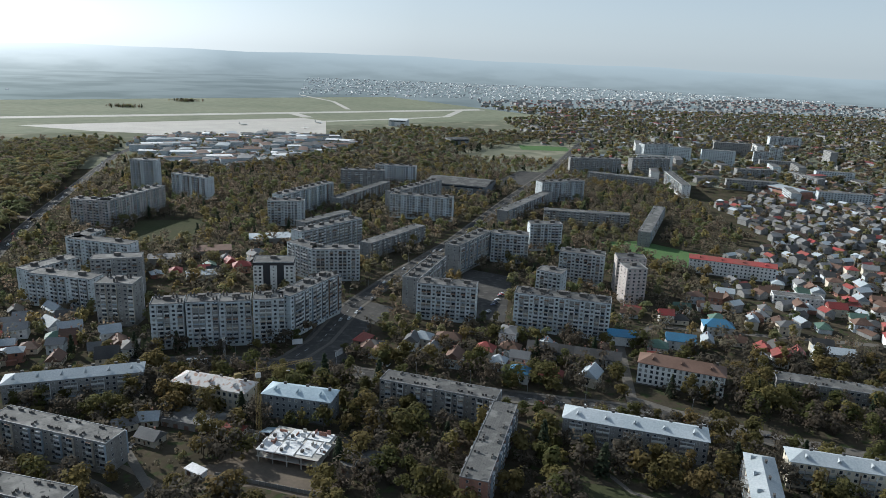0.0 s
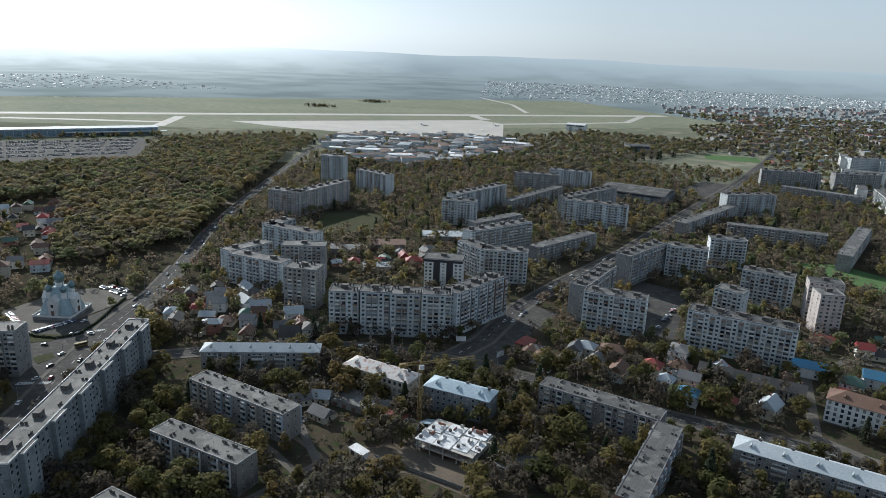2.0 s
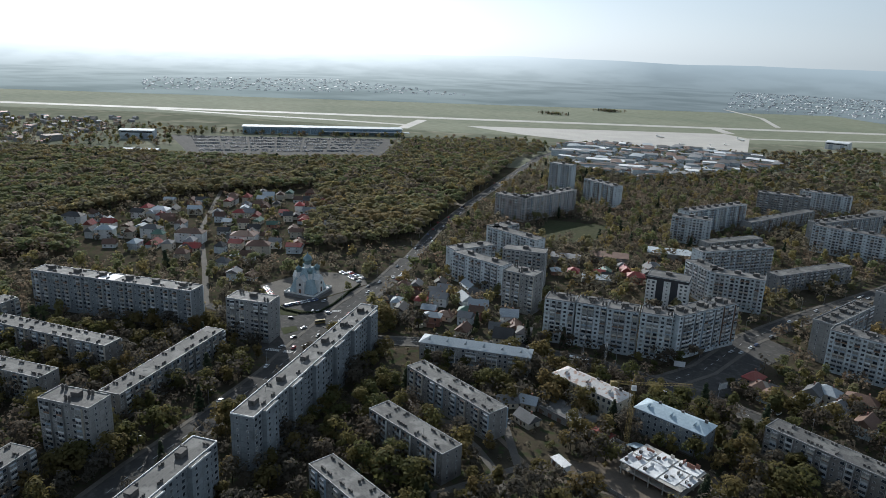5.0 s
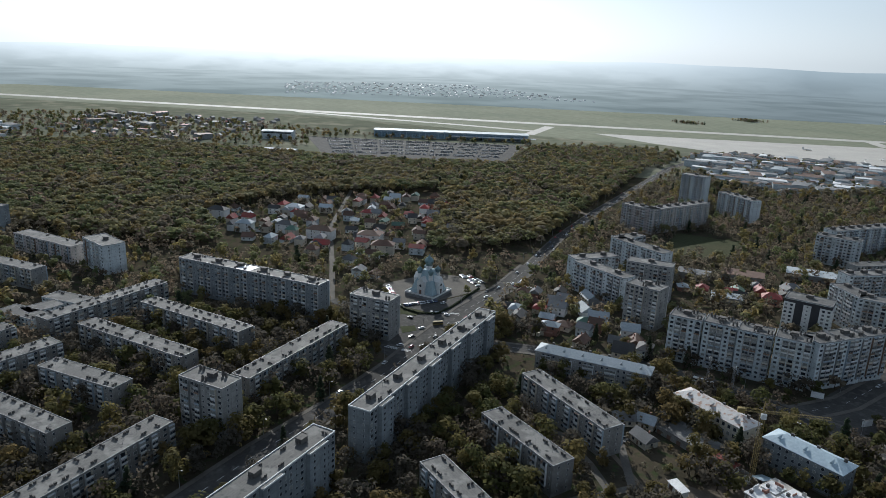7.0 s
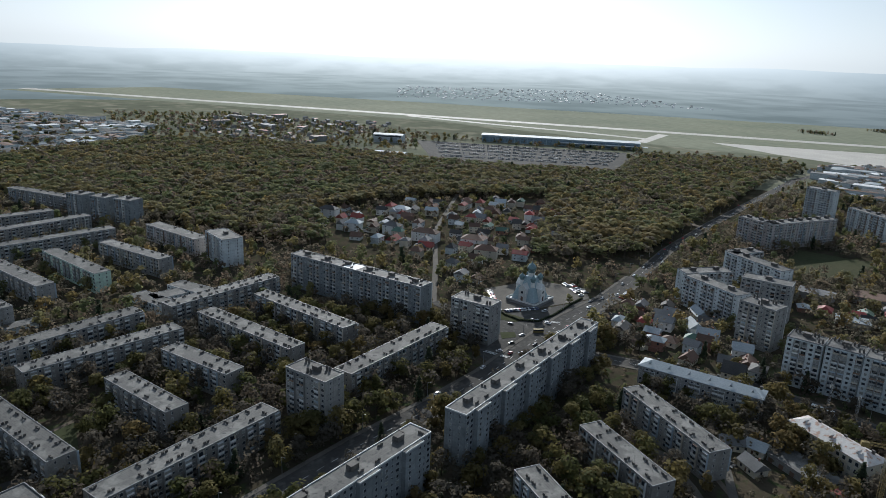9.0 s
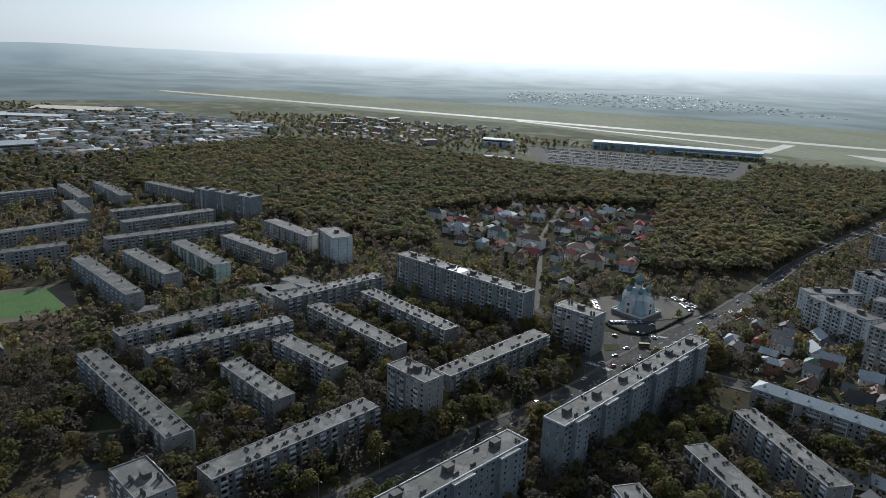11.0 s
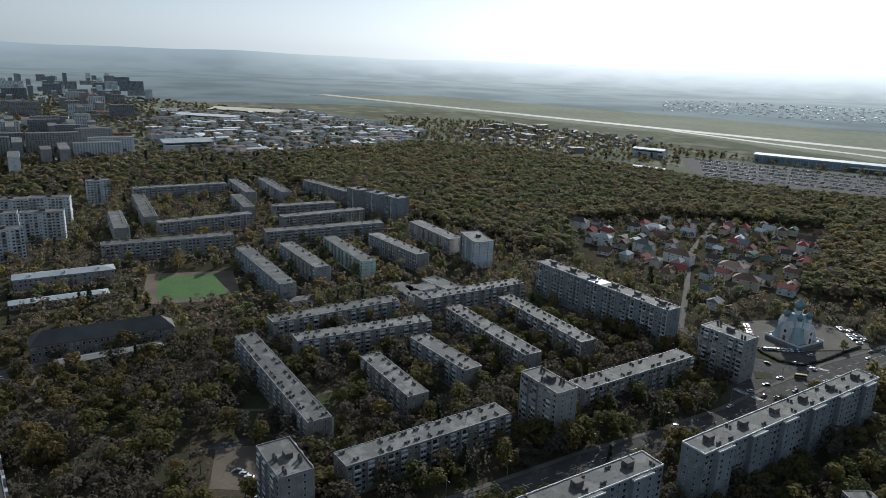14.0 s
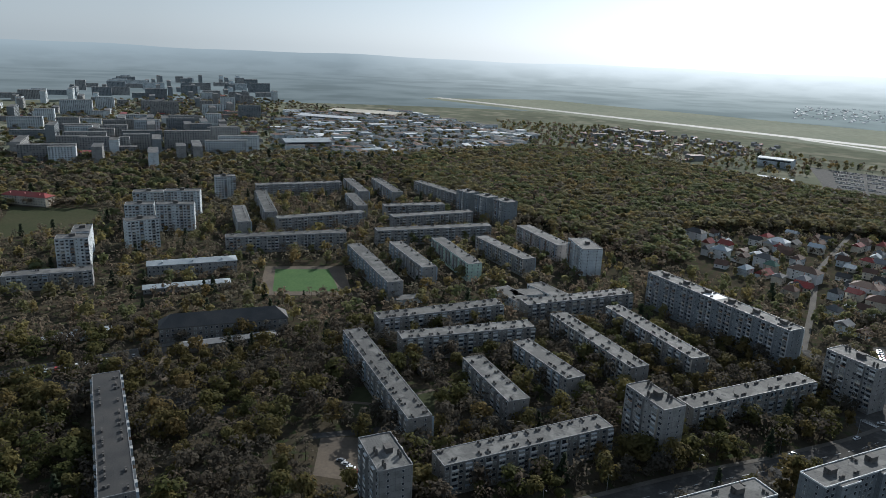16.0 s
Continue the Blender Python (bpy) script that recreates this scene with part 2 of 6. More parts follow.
M_GROUND = surface("litter_and_soil", (0.05, 0.045, 0.033), (0.085, 0.07, 0.05), 0.045, 0.5, 1.0, c3=(0.05, 0.062, 0.03), bump=0.5, spec=0.0)
M_GRASS = surface("grass", (0.052, 0.06, 0.03), (0.068, 0.068, 0.038), 0.02, 0.3, 1.0, bump=0.4, spec=0.05)
M_TURF = surface("bright_turf", (0.1, 0.165, 0.065), (0.085, 0.145, 0.06), 0.06, 0.5, 1.0, spec=0.05)
M_AIRGRASS = surface("dry_airfield_grass", (0.215, 0.225, 0.155), (0.175, 0.19, 0.13), 0.004, 0.05, 1.0, spec=0.1)
# meadow colour lifted paler in place of haze
M_FIELD = surface("hazed_meadow", (0.2, 0.205, 0.15), (0.15, 0.155, 0.115), 0.0035, 0.03, 1.0, c3=(0.25, 0.24, 0.18), spec=0.0)
M_BARK = surface("bark", (0.07, 0.055, 0.04), (0.05, 0.04, 0.03), 0.5, 2.0, 0.95)
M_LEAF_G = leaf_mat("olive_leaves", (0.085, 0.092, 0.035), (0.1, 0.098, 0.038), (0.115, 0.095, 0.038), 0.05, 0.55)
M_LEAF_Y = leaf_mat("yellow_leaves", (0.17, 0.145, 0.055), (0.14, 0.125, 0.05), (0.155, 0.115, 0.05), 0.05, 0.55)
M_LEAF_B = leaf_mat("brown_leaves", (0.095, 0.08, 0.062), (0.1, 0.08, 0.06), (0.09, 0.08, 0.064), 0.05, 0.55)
# paler copies of the three leaf colours, haze painted in, with more sheen
M_HAZED_G = leaf_mat("hazed_olive_leaves", (0.12, 0.14, 0.065), (0.16, 0.165, 0.075), (0.19, 0.165, 0.08), 0.25, 0.6)
M_HAZED_Y = leaf_mat("hazed_yellow_leaves", (0.23, 0.19, 0.075), (0.2, 0.18, 0.075), (0.23, 0.17, 0.075), 0.25, 0.6)
M_HAZED_B = leaf_mat("hazed_brown_leaves", (0.15, 0.12, 0.09), (0.17, 0.125, 0.09), (0.15, 0.13, 0.095), 0.25, 0.6)
M_FIR = leaf_mat("fir_needles", (0.02, 0.035, 0.02), (0.025, 0.04, 0.022), (0.03, 0.04, 0.025))
M_CHURCH = surface("pale_blue_plaster", (0.36, 0.45, 0.48), (0.31, 0.4, 0.43), 0.15, 1.0)
M_DOME = surface("dome_metal", (0.17, 0.25, 0.26), (0.13, 0.2, 0.22), 0.2, 1.0, 0.35, metal=0.3)
M_CRANE = surface("crane_yellow", (0.27, 0.2, 0.07), (0.2, 0.15, 0.05), 0.4, 2.0, 0.7)
M_TYRE = surface("tyre_rubber", (0.02, 0.02, 0.02), (0.03, 0.03, 0.03), 1, 4)
M_WIRE = surface("dark_steel", (0.1, 0.1, 0.1), (0.13, 0.13, 0.13), 1, 4, 0.5)


# ---- building tools ----
class Mesh:
    """Collects boxes and quads, then becomes one mesh."""

    def __init__(self):
        self.v, self.f = [], []

    def poly(self, *pts):
        k = len(self.v)
        self.v.extend(pts)
        self.f.append(tuple(range(k, k + len(pts))))
        return self

    def box(self, x0, x1, y0, y1, z0, z1):
        k = len(self.v)
        self.v.extend([(x0, y0, z0), (x1, y0, z0), (x1, y1, z0), (x0, y1, z0), (x0, y0, z1), (x1, y0, z1), (x1, y1, z1), (x0, y1, z1)])
        self.f.extend([(k + a, k + b, k + c, k + d) for a, b, c, d in ((3, 2, 1, 0), (4, 5, 6, 7), (0, 1, 5, 4), (1, 2, 6, 5), (2, 3, 7, 6), (3, 0, 4, 7))])
        return self

    def tube(self, p, q, r0, r1, sides=6, cap=True):
        p, q = Vector(p), Vector(q)
        w = (q - p).normalized()
        u = w.orthogonal().normalized()
        t = w.cross(u)
        k = len(self.v)
        for c, r in ((p, r0), (q, r1)):
            for i in range(sides):
                a = 2 * math.pi * i / sides
                self.v.append(tuple(c + (u * math.cos(a) + t * math.sin(a)) * r))
        for i in range(sides):
            j = (i + 1) % sides
            self.f.append((k + i, k + j, k + sides + j, k + sides + i))
        if cap:
            self.f.append(tuple(k + sides + i for i in range(sides)))
        return self

    def lathe(self, profile, sides=16, cx=0.0, cy=0.0):
        k = len(self.v)
        for r, z in profile:
            for i in range(sides):
                a = 2 * math.pi * i / sides
                self.v.append((cx + r * math.cos(a), cy + r * math.sin(a), z))
        for s in range(len(profile) - 1):
            for i in range(sides):
                j = (i + 1) % sides
                self.f.append((k + s * sides + i, k + s * sides + j, k + (s + 1) * sides + j, k + (s + 1) * sides + i))
        return self

    def data(self, name, material):
        me = bpy.data.meshes.new(name)
        me.from_pydata(self.v, [], self.f)
        me.materials.append(material)
        return me


def part(name, mesh, material, parent, label="", kind=""):
    data = mesh.data(name, material) if isinstance(mesh, Mesh) else mesh
    ob = new(name, data)
    ob.parent = parent
    return tagged(ob, label=label, kind=kind)


def thing(name, x, y, z=0.0, turn=0.0, label="", category="", group="", kind=""):
    ob = new(name)
    ob.matrix_basis = pose(x, y, z, 0, 0, turn)
    return tagged(ob, label, category, group, kind)


FOOTPRINTS = []   # x, y, half length, half width, cos, sin: kept free of trees


def claim(x, y, length, width, turn, margin=1.4):
    c, s = math.cos(radians(turn)), math.sin(radians(turn))
    FOOTPRINTS.append((x, y, length / 2 + margin, width / 2 + margin, c, s))


def ring(x0, x1, y0, y1, z0, z1, w):
    return Mesh().box(x0, x1, y0, y0 + w, z0, z1).box(x0, x1, y1 - w, y1, z0, z1).box(x0, x0 + w, y0 + w, y1 - w, z0, z1).box(x1 - w, x1, y0 + w, y1 - w, z0, z1)


def add_window(glass, frames, axis, at, side, u, z, w, h):
    """A framed window on a wall: axis 'y' for walls facing +-y at y = at, 'x' for those facing +-x."""
    e = 0.09
    for m, o, d in ((frames, 0.0, 0.05), (glass, e, 0.08)):
        n0, n1 = sorted((at - 0.02 * side, at + d * side))
        if axis == "y":
            m.box(u - w / 2 + o, u + w / 2 - o, n0, n1, z + o, z + h - o)
        else:
            m.box(n0, n1, u - w / 2 + o, u + w / 2 - o, z + o, z + h - o)


FH = 2.8


def balcony_stack(rnd, floors, side, depth=1.1, w=3.0, first=1):
    slabs, glass = Mesh(), Mesh()
    for f in range(first, floors):
        z = 0.9 + f * FH
        slabs.box(-w / 2, w / 2, 0, depth * side, z - 0.12, z) if side > 0 else slabs.box(-w / 2, w / 2, -depth, 0, z - 0.12, z)
        y0, y1 = sorted((depth * side, (depth - 0.08) * side))
        slabs.box(-w / 2, w / 2, y0, y1, z, z + 1.0)
        for sx in (-1, 1):
            xa, xb = sorted((sx * w / 2, sx * (w / 2 - 0.07)))
            ya, yb = sorted((0, (depth - 0.08) * side))
            slabs.box(xa, xb, ya, yb, z, z + 1.0)
        if rnd.random() < 0.65:
            ya, yb = sorted((0.02 * side, (depth - 0.02) * side))
            glass.box(-w / 2 + 0.05, w / 2 - 0.05, ya, yb, z + 1.0, z + 2.2)
            slabs.box(-w / 2, w / 2, ya, yb, z + 2.2, z + 2.32)
            for k in (-0.5, 0, 0.5):
                y0, y1 = sorted((depth * side, (depth - 0.06) * side))
                slabs.box(k * w - 0.04 if k < 0.5 else k * w - 0.08, k * w + 0.04 if k > -0.5 and k < 0.5 else (k * w + 0.08 if k < 0 else k * w), y0, y1 + (0.02 if side > 0 else 0), z + 1.0, z + 2.2)
    z0, z1 = 0.9 + first * FH - 0.12, 0.9 + floors * FH - 0.2
    for sx in (-1, 1):
        xa, xb = sorted((sx * (w / 2 + 0.01), sx * (w / 2 + 0.13)))
        ya, yb = sorted((0, (depth - 0.12) * side))
        slabs.box(xa - 0.02, xb + 0.02, ya, yb, z0, z1)
    return slabs, glass


def flat_block(x, y, length, width, turn, floors, wall=None, label="", rim=None, balconies=True, near=True, huts=None, roof=None, group="apartment blocks", seed=None, ends=True, name="apartment_block", base=0.9, bay=3.2, pattern=(0, 1, 0, 1, 0), far=False):
    """A flat-roofed slab of flats: walls, framed windows, balcony stacks, parapet, roof huts and vents."""
    rnd = random.Random(seed if seed is not None else int(x * 7 + y * 13))
    wall, rim = wall or M_PANEL, rim or M_RIM
    claim(x, y, length, width, turn)
    t = thing(name, x, y, 0, turn, label, "apartment block", group)
    top = base + floors * FH + 0.3
    hl, hw = length / 2, width / 2
    part("wall", Mesh().box(-hl, hl, -hw, hw, 0, top), wall, t)
    part("roof", Mesh().box(-hl + 0.24, hl - 0.24, -hw + 0.24, hw - 0.24, top - 0.05, top + 0.12), roof or M_ROOF, t, "grey bitumen roof")
    if far:
        gl = Mesh()
        for i in range(int(length // 4)):
            for f in range(floors):
                u = -hl + 2 + i * 4
                gl.box(u - 0.9, u + 0.9, -hw - 0.06, hw + 0.06, base + f * FH + 0.8, base + f * FH + 2.3)
        part("window", gl, M_GLASS, t, "rows of dark windows", "stuff")
        return t
    part("parapet", ring(-hl - 0.05, hl + 0.05, -hw - 0.05, hw + 0.05, top - 0.1, top + (0.55 if floors > 6 else 0.35), 0.28), rim, t)
    glass, frames = {1: Mesh(), -1: Mesh()}, {1: Mesh(), -1: Mesh()}
    bays = max(2, int(length // bay))
    step = length / bays
    with_balcony = [bool(balconies and pattern[i % len(pattern)]) for i in range(bays)]
    stair = [(i % 5) == 4 for i in range(bays)]
    for side in (1, -1):
        for i in range(bays):
            u = -hl + (i + 0.5) * step
            for f in range(floors):
                z = base + f * FH + 0.85
                if stair[i] and side < 0:
                    add_window(glass[side], frames[side], "y", hw * side, side, u, z + 0.9, 1.1, 1.0)
                else:
                    add_window(glass[side], frames[side], "y", hw * side, side, u, z, (1.9 if (i + f) % 3 else 1.5), 1.55)
                # balcony door pane, made wide and dark to stand for loggia shade
                if with_balcony[i] and f:
                    add_window(glass[side], frames[side], "y", hw * side, side, u + 0.1, z - 0.8, 2.5, 2.3)
        part("window", glass[side], M_GLASS, t, "dark window panes", "stuff")
        part("window_frame", frames[side], M_FRAME, t, "white window frames", "stuff")
    if ends and width > 9:
        eg, ef = Mesh(), Mesh()
        for side in (1, -1):
            for f in range(floors):
                for u in (-width * 0.22, width * 0.22):
                    add_window(eg, ef, "x", hl * side, side, u, base + f * FH + 0.95, 1.0, 1.3)
        part("gable_window", eg, M_GLASS, t, "small gable windows", "stuff")
        part("gable_window_frame", ef, M_FRAME, t, "", "stuff")
    if balconies:
        kinds, joined = {}, []
        for side in (1, -1):
            kinds[side] = []
            for _ in range(2):
                s, g = balcony_stack(rnd, floors, side)
                kinds[side].append((s.data("loggia", M_BALC), g.data("balcony_glazing", M_GLASS) if g.v else None))
            for i in range(bays):
                if with_balcony[i] and not near:
                    s, g = kinds[side][rnd.randrange(2)]
                    joined.append((s, (-hl + (i + 0.5) * step, hw * side, 0)))
                elif with_balcony[i]:
                    s, g = kinds[side][rnd.randrange(2)]
                    b = part("loggia", s, None, t, "balconies, partly glazed")
                    b.location = (-hl + (i + 0.5) * step, hw * side, 0)
                    if g and near and math.hypot(x, y) < 480:
                        part("glazing", g, None, b, "", "stuff")
        if joined:
            b = Mesh()
            for s, at in joined:
                k = len(b.v)
                b.v.extend([(v.co.x + at[0], v.co.y + at[1], v.co.z) for v in s.vertices])
                b.f.extend([tuple(k + i for i in p.vertices) for p in s.polygons])
            part("loggia", b, M_BALC, t, "rows of small balconies", "stuff")
    n = huts if huts is not None else max(1, int(length // 12))
    hut = Mesh().box(-2.0, 2.0, -1.5, 1.5, 0, 2.1).box(-2.15, 2.15, -1.65, 1.65, 2.1, 2.25).box(-2.7, -2.0, -0.5, 0.5, 0, 1.5).data("roof_hut", M_HUT)
    pair = Mesh()
    for k in (-0.85, 0.85):
        pair.box(k - 0.5, k + 0.5, -0.3, 0.3, 0, 1.0).box(k - 0.58, k + 0.58, -0.38, 0.38, 1.0, 1.12)
    vent = pair.data("roof_vent", M_HUT)
    pipe = Mesh().box(-0.45, 0.45, -0.45, 0.45, 0, 1.9).box(-0.55, 0.55, -0.55, 0.55, 1.9, 2.05).box(-0.3, 0.3, -0.3, 0.3, 2.05, 2.6).data("chimney", M_HUT)
    close = math.hypot(x, y) < 500
    for i in range(n):
        u = -hl + (i + 0.5) * length / n
        if floors > 6:
            part("roof_hut", hut, None, t).location = (u + rnd.uniform(-0.6, 0.6), hw * 0.2, top + 0.12)
        spots = [(-length / n * 0.3, 0.62), (length / n * 0.18, 0.62), (0.0, -0.55), (length / n * 0.36, -0.55)] if close else [(0.0, 0.5)]
        for du, dv in spots:
            if rnd.random() < 0.3:
                continue
            if floors > 6 and length < 30 and close:
                for e in (-1.0, 1.0):
                    part("chimney", pipe, None, t).location = (u + du * 1.1 + e, hw * dv, top + 0.12)
            else:
                v = part("roof_vent", vent, None, t)
                v.location = (max(-hl + 2, min(hl - 2, u + du + rnd.uniform(-0.7, 0.7))), hw * dv, top + 0.12)
                v.rotation_euler = (0, 0, rnd.choice((0, 0, radians(90))))
    if near:
        ant = Mesh().tube((0, 0, 0), (0, 0, 3.2), 0.05, 0.03, 4).box(-0.6, 0.6, -0.02, 0.02, 2.7, 2.75).box(-0.4, 0.4, -0.02, 0.02, 3.0, 3.05).data("antenna", M_WIRE)
        for i in range(int(length // 25)):
            v = part("antenna", ant, None, t)
            v.location = (rnd.uniform(-hl + 2, hl - 2), rnd.uniform(-hw * 0.5, hw * 0.5), top + 0.12)
    return t


def hip_roof(hl, hw, z, rise, over=0.6, hip=True, thick=0.25):
    a, b = hl + over, hw + over
    e = max(0.0, hl - hw) if hip else a
    m = Mesh()
    p = [(-a, -b, z), (a, -b, z), (a, b, z), (-a, b, z)]
    r = [(-e, 0, z + rise), (e, 0, z + rise)]
    m.poly(p[0], p[1], r[1], r[0]).poly(p[2], p[3], r[0], r[1])
    m.poly(p[1], p[2], r[1]).poly(p[3], p[0], r[0])
    q = [(x, y, z - thick) for x, y, _ in p]
    for i in range(4):
        j = (i + 1) % 4
        m.poly(q[i], q[j], p[j], p[i])
    m.poly(*reversed(q))
    return m


def pitched_block(x, y, length, width, turn, floors, wall, roof, rise=3.5, label="", hip=True, dormers=4, balconies=False, roof_label="", base=1.2, name="apartment_block", category="apartment block", group="pitched-roof blocks", fh=3.0, win=(1.4, 1.6)):
    claim(x, y, length, width, turn)
    t = thing(name, x, y, 0, turn, label, category, group)
    hl, hw, top = length / 2, width / 2, base + floors * fh + 0.2
    part("wall", Mesh().box(-hl, hl, -hw, hw, 0, top), wall, t)
    part("plinth", ring(-hl - 0.08, hl + 0.08, -hw - 0.08, hw + 0.08, 0, base - 0.3, 0.1), M_PAVE, t)
    part("roof", hip_roof(hl, hw, top + 0.25, rise, hip=hip), roof, t, roof_label)
    bays = max(3, int(length // 3.1))
    step = length / bays
    for side in (1, -1):
        g, fr = Mesh(), Mesh()
        for i in range(bays):
            for f in range(floors):
                add_window(g, fr, "y", hw * side, side, -hl + (i + 0.5) * step, base + f * fh + 0.8, win[0], win[1])
        part("window", g, M_GLASS, t, "dark window panes", "stuff")
        part("window_frame", fr, M_FRAME, t, "", "stuff")
    g, fr = Mesh(), Mesh()
    for side in (1, -1):
        for f in range(floors):
            for u in (-hw * 0.5, hw * 0.5):
                add_window(g, fr, "x", hl * side, side, u, base + f * fh + 0.8, 1.2, 1.5)
    part("gable_window", g, M_GLASS, t, "", "stuff")
    part("gable_window_frame", fr, M_FRAME, t, "", "stuff")
    rnd = random.Random(int(x + 3 * y))
    if balconies:
        s, gl = balcony_stack(rnd, floors, -1)
        sd = s.data("loggia", M_BALC)
        for i in range(bays):
            if i % 4 in (1, 2):
                b = part("loggia", sd, None, t, "small balconies")
                b.location = (-hl + (i + 0.5) * step, -hw, 0)
    dm = Mesh().poly((-0.9, -1.6, 0), (0.9, -1.6, 0), (0, -1.6, 1.5)).poly((-0.9, -1.6, 0), (0, -1.6, 1.5), (0, 1.2, 1.5)).poly((0.9, -1.6, 0), (0, 1.2, 1.5), (0, -1.6, 1.5)).data("dormer", roof)
    ch = Mesh().box(-0.7, 0.7, -0.4, 0.4, 0, 1.6).box(-0.8, 0.8, -0.5, 0.5, 1.6, 1.75).data("chimney", M_HUT)
    for i in range(dormers):
        u = -hl + (i + 0.5) * length / max(1, dormers)
        d = part("dormer", dm, None, t)
        d.location = (u, -hw * 0.45, top + 0.25 + rise * 0.45)
        c = part("chimney", ch, None, t)
        c.location = (u + 3, hw * 0.25, top + rise * 0.7)
    return t


def house(x, y, length, width, turn, wall, roof, floors=1, hip=False, rise=3.2, label="", group="houses", annex=False):
    claim(x, y, length, width, turn, 0.5)
    t = thing("house", x, y, 0, turn, label, "house", group)
    hl, hw, top = length / 2, width / 2, 0.5 + floors * 2.9
    w = Mesh().box(-hl, hl, -hw, hw, 0, top)
    if not hip:
        for s in (-1, 1):
            w.poly((s * hl, -hw, top), (s * hl, hw, top), (s * hl, 0, top + rise * hw / (hw + 0.6)))
    part("wall", w, wall, t)
    part("roof", hip_roof(hl, hw, top + 0.2, rise, 0.6, hip, 0.2), roof, t)
    part("chimney", Mesh().box(hl * 0.3, hl * 0.3 + 0.7, 0.6, 1.3, top + rise * 0.4, top + rise + 0.9).box(hl * 0.3 - 0.08, hl * 0.3 + 0.78, 0.52, 1.38, top + rise + 0.9, top + rise + 1.02), M_REDBRICK, t)
    wg = Mesh().box(-0.6, 0.6, -0.05, 0.06, 0, 1.4).data("window", M_GLASS)
    if math.hypot(x, y) > 440:
        gl = Mesh()
        for f in range(floors):
            for u in (-hl * 0.55, hl * 0.45):
                gl.box(u - 0.6, u + 0.6, -hw - 0.06, hw + 0.06, 1.3 + f * 2.9, 2.7 + f * 2.9)
        part("window", gl, M_GLASS, t, "", "stuff")
        return t
    for side in (-1, 1):
        for f in range(floors):
            for u in (-hl * 0.55, hl * 0.45):
                o = part("window", wg, None, t)
                o.location = (u, side * (hw + 0.01), 1.3 + f * 2.9)
    for f in range(floors):
        o = part("window", wg, None, t)
        o.location, o.rotation_euler = (hl + 0.01, 0, 1.3 + f * 2.9), (0, 0, radians(90))
        o = part("window", wg, None, t)
        o.location, o.rotation_euler = (-hl - 0.01, 0, 1.3 + f * 2.9), (0, 0, radians(90))
    part("door", Mesh().box(-0.5, 0.5, -hw - 0.06, -hw + 0.02, 0.3, 2.4), M_TILE_BROWN, t)
    if annex:
        part("annex", Mesh().box(-hl * 0.4, hl * 0.5, -hw - 3, -hw - 0.07, 0, 2.6).box(-hl * 0.45, hl * 0.55, -hw - 3.2, -hw - 0.07, 2.6, 2.8), wall, t)
    return t


ROADS = []   # centre lines with half widths, kept free of trees and houses


def road(name, pts, width, label, material=None, z=0.10, pavement=0.0, dashes=False, keep=True, solid=True):
    """A strip along a line; with raised pavements behind kerbs on both sides where asked."""
    ps = [Vector((x, y)) for x, y in pts]
    if keep:
        for a, b in zip(ps, ps[1:]):
            ROADS.append((a.x, a.y, b.x, b.y, width / 2 + pavement))
    nor = []
    for i in range(len(ps)):
        d = (ps[min(i + 1, len(ps) - 1)] - ps[max(i - 1, 0)]).normalized()
        nor.append(Vector((-d.y, d.x)))

    def strip(o0, o1, z0, z1):
        m = Mesh()
        for i in range(len(ps) - 1):
            a0, a1, b0, b1 = ps[i] + nor[i] * o0, ps[i] + nor[i] * o1, ps[i + 1] + nor[i + 1] * o0, ps[i + 1] + nor[i + 1] * o1
            m.poly((a0.x, a0.y, z1), (b0.x, b0.y, z1), (b1.x, b1.y, z1), (a1.x, a1.y, z1))
            for p, q in ((a0, b0), (a1, b1)):
                m.poly((p.x, p.y, z0), (q.x, q.y, z0), (q.x, q.y, z1), (p.x, p.y, z1))
        return m

    ob = new(name, strip(-width / 2, width / 2, 0, z).data(name, material or M_ASPHALT))
    tagged(ob, label, "road", kind="structure")
    if pavement:
        for s in (-1, 1):
            o0, o1 = sorted((s * width / 2, s * (width / 2 + pavement)))
            tagged(new("pavement", strip(o0, o1, 0, z + 0.15).data("pavement", M_PAVE)), "grey paved footway behind a raised kerb", "pavement", kind="structure")
    if dashes:
        m = Mesh()
        for i in range(len(ps) - 1):
            d = ps[i + 1] - ps[i]
            n = int(d.length // 9)
            u, w = d.normalized(), Vector((-d.y, d.x)).normalized() * 0.1
            for k in range(n):
                a = ps[i] + u * (k * 9)
                b = a + u * 4
                m.poly(*[(p.x, p.y, z + 0.03) for p in (a - w, b - w, b + w, a + w)])
        tagged(new("road_marking", m.data("road_marking", M_PAINT)), "white dashed line on the asphalt", "road marking", kind="structure")
    return ob


def patch(name, pts, material, z, label, category="ground", keep=True):
    m = Mesh().poly(*[(x, y, z) for x, y in pts])
    for i in range(len(pts)):
        (xa, ya), (xb, yb) = pts[i], pts[(i + 1) % len(pts)]
        m.poly((xa, ya, 0), (xb, yb, 0), (xb, yb, z), (xa, ya, z))
    ob = tagged(new(name, m.data(name, material)), label, category, kind="structure")
    if keep:
        CLEAR.append(np.array(pts, float))
    return ob


CLEAR = []


def inside(poly, x, y):
    hit = np.zeros(len(x), bool)
    j = len(poly) - 1
    for i in range(len(poly)):
        (xi, yi), (xj, yj) = poly[i], poly[j]
        with np.errstate(divide="ignore", invalid="ignore"):
            hit ^= ((yi > y) != (yj > y)) & (x < (xj - xi) * (y - yi) / (yj - yi + 1e-12) + xi)
        j = i
    return hit


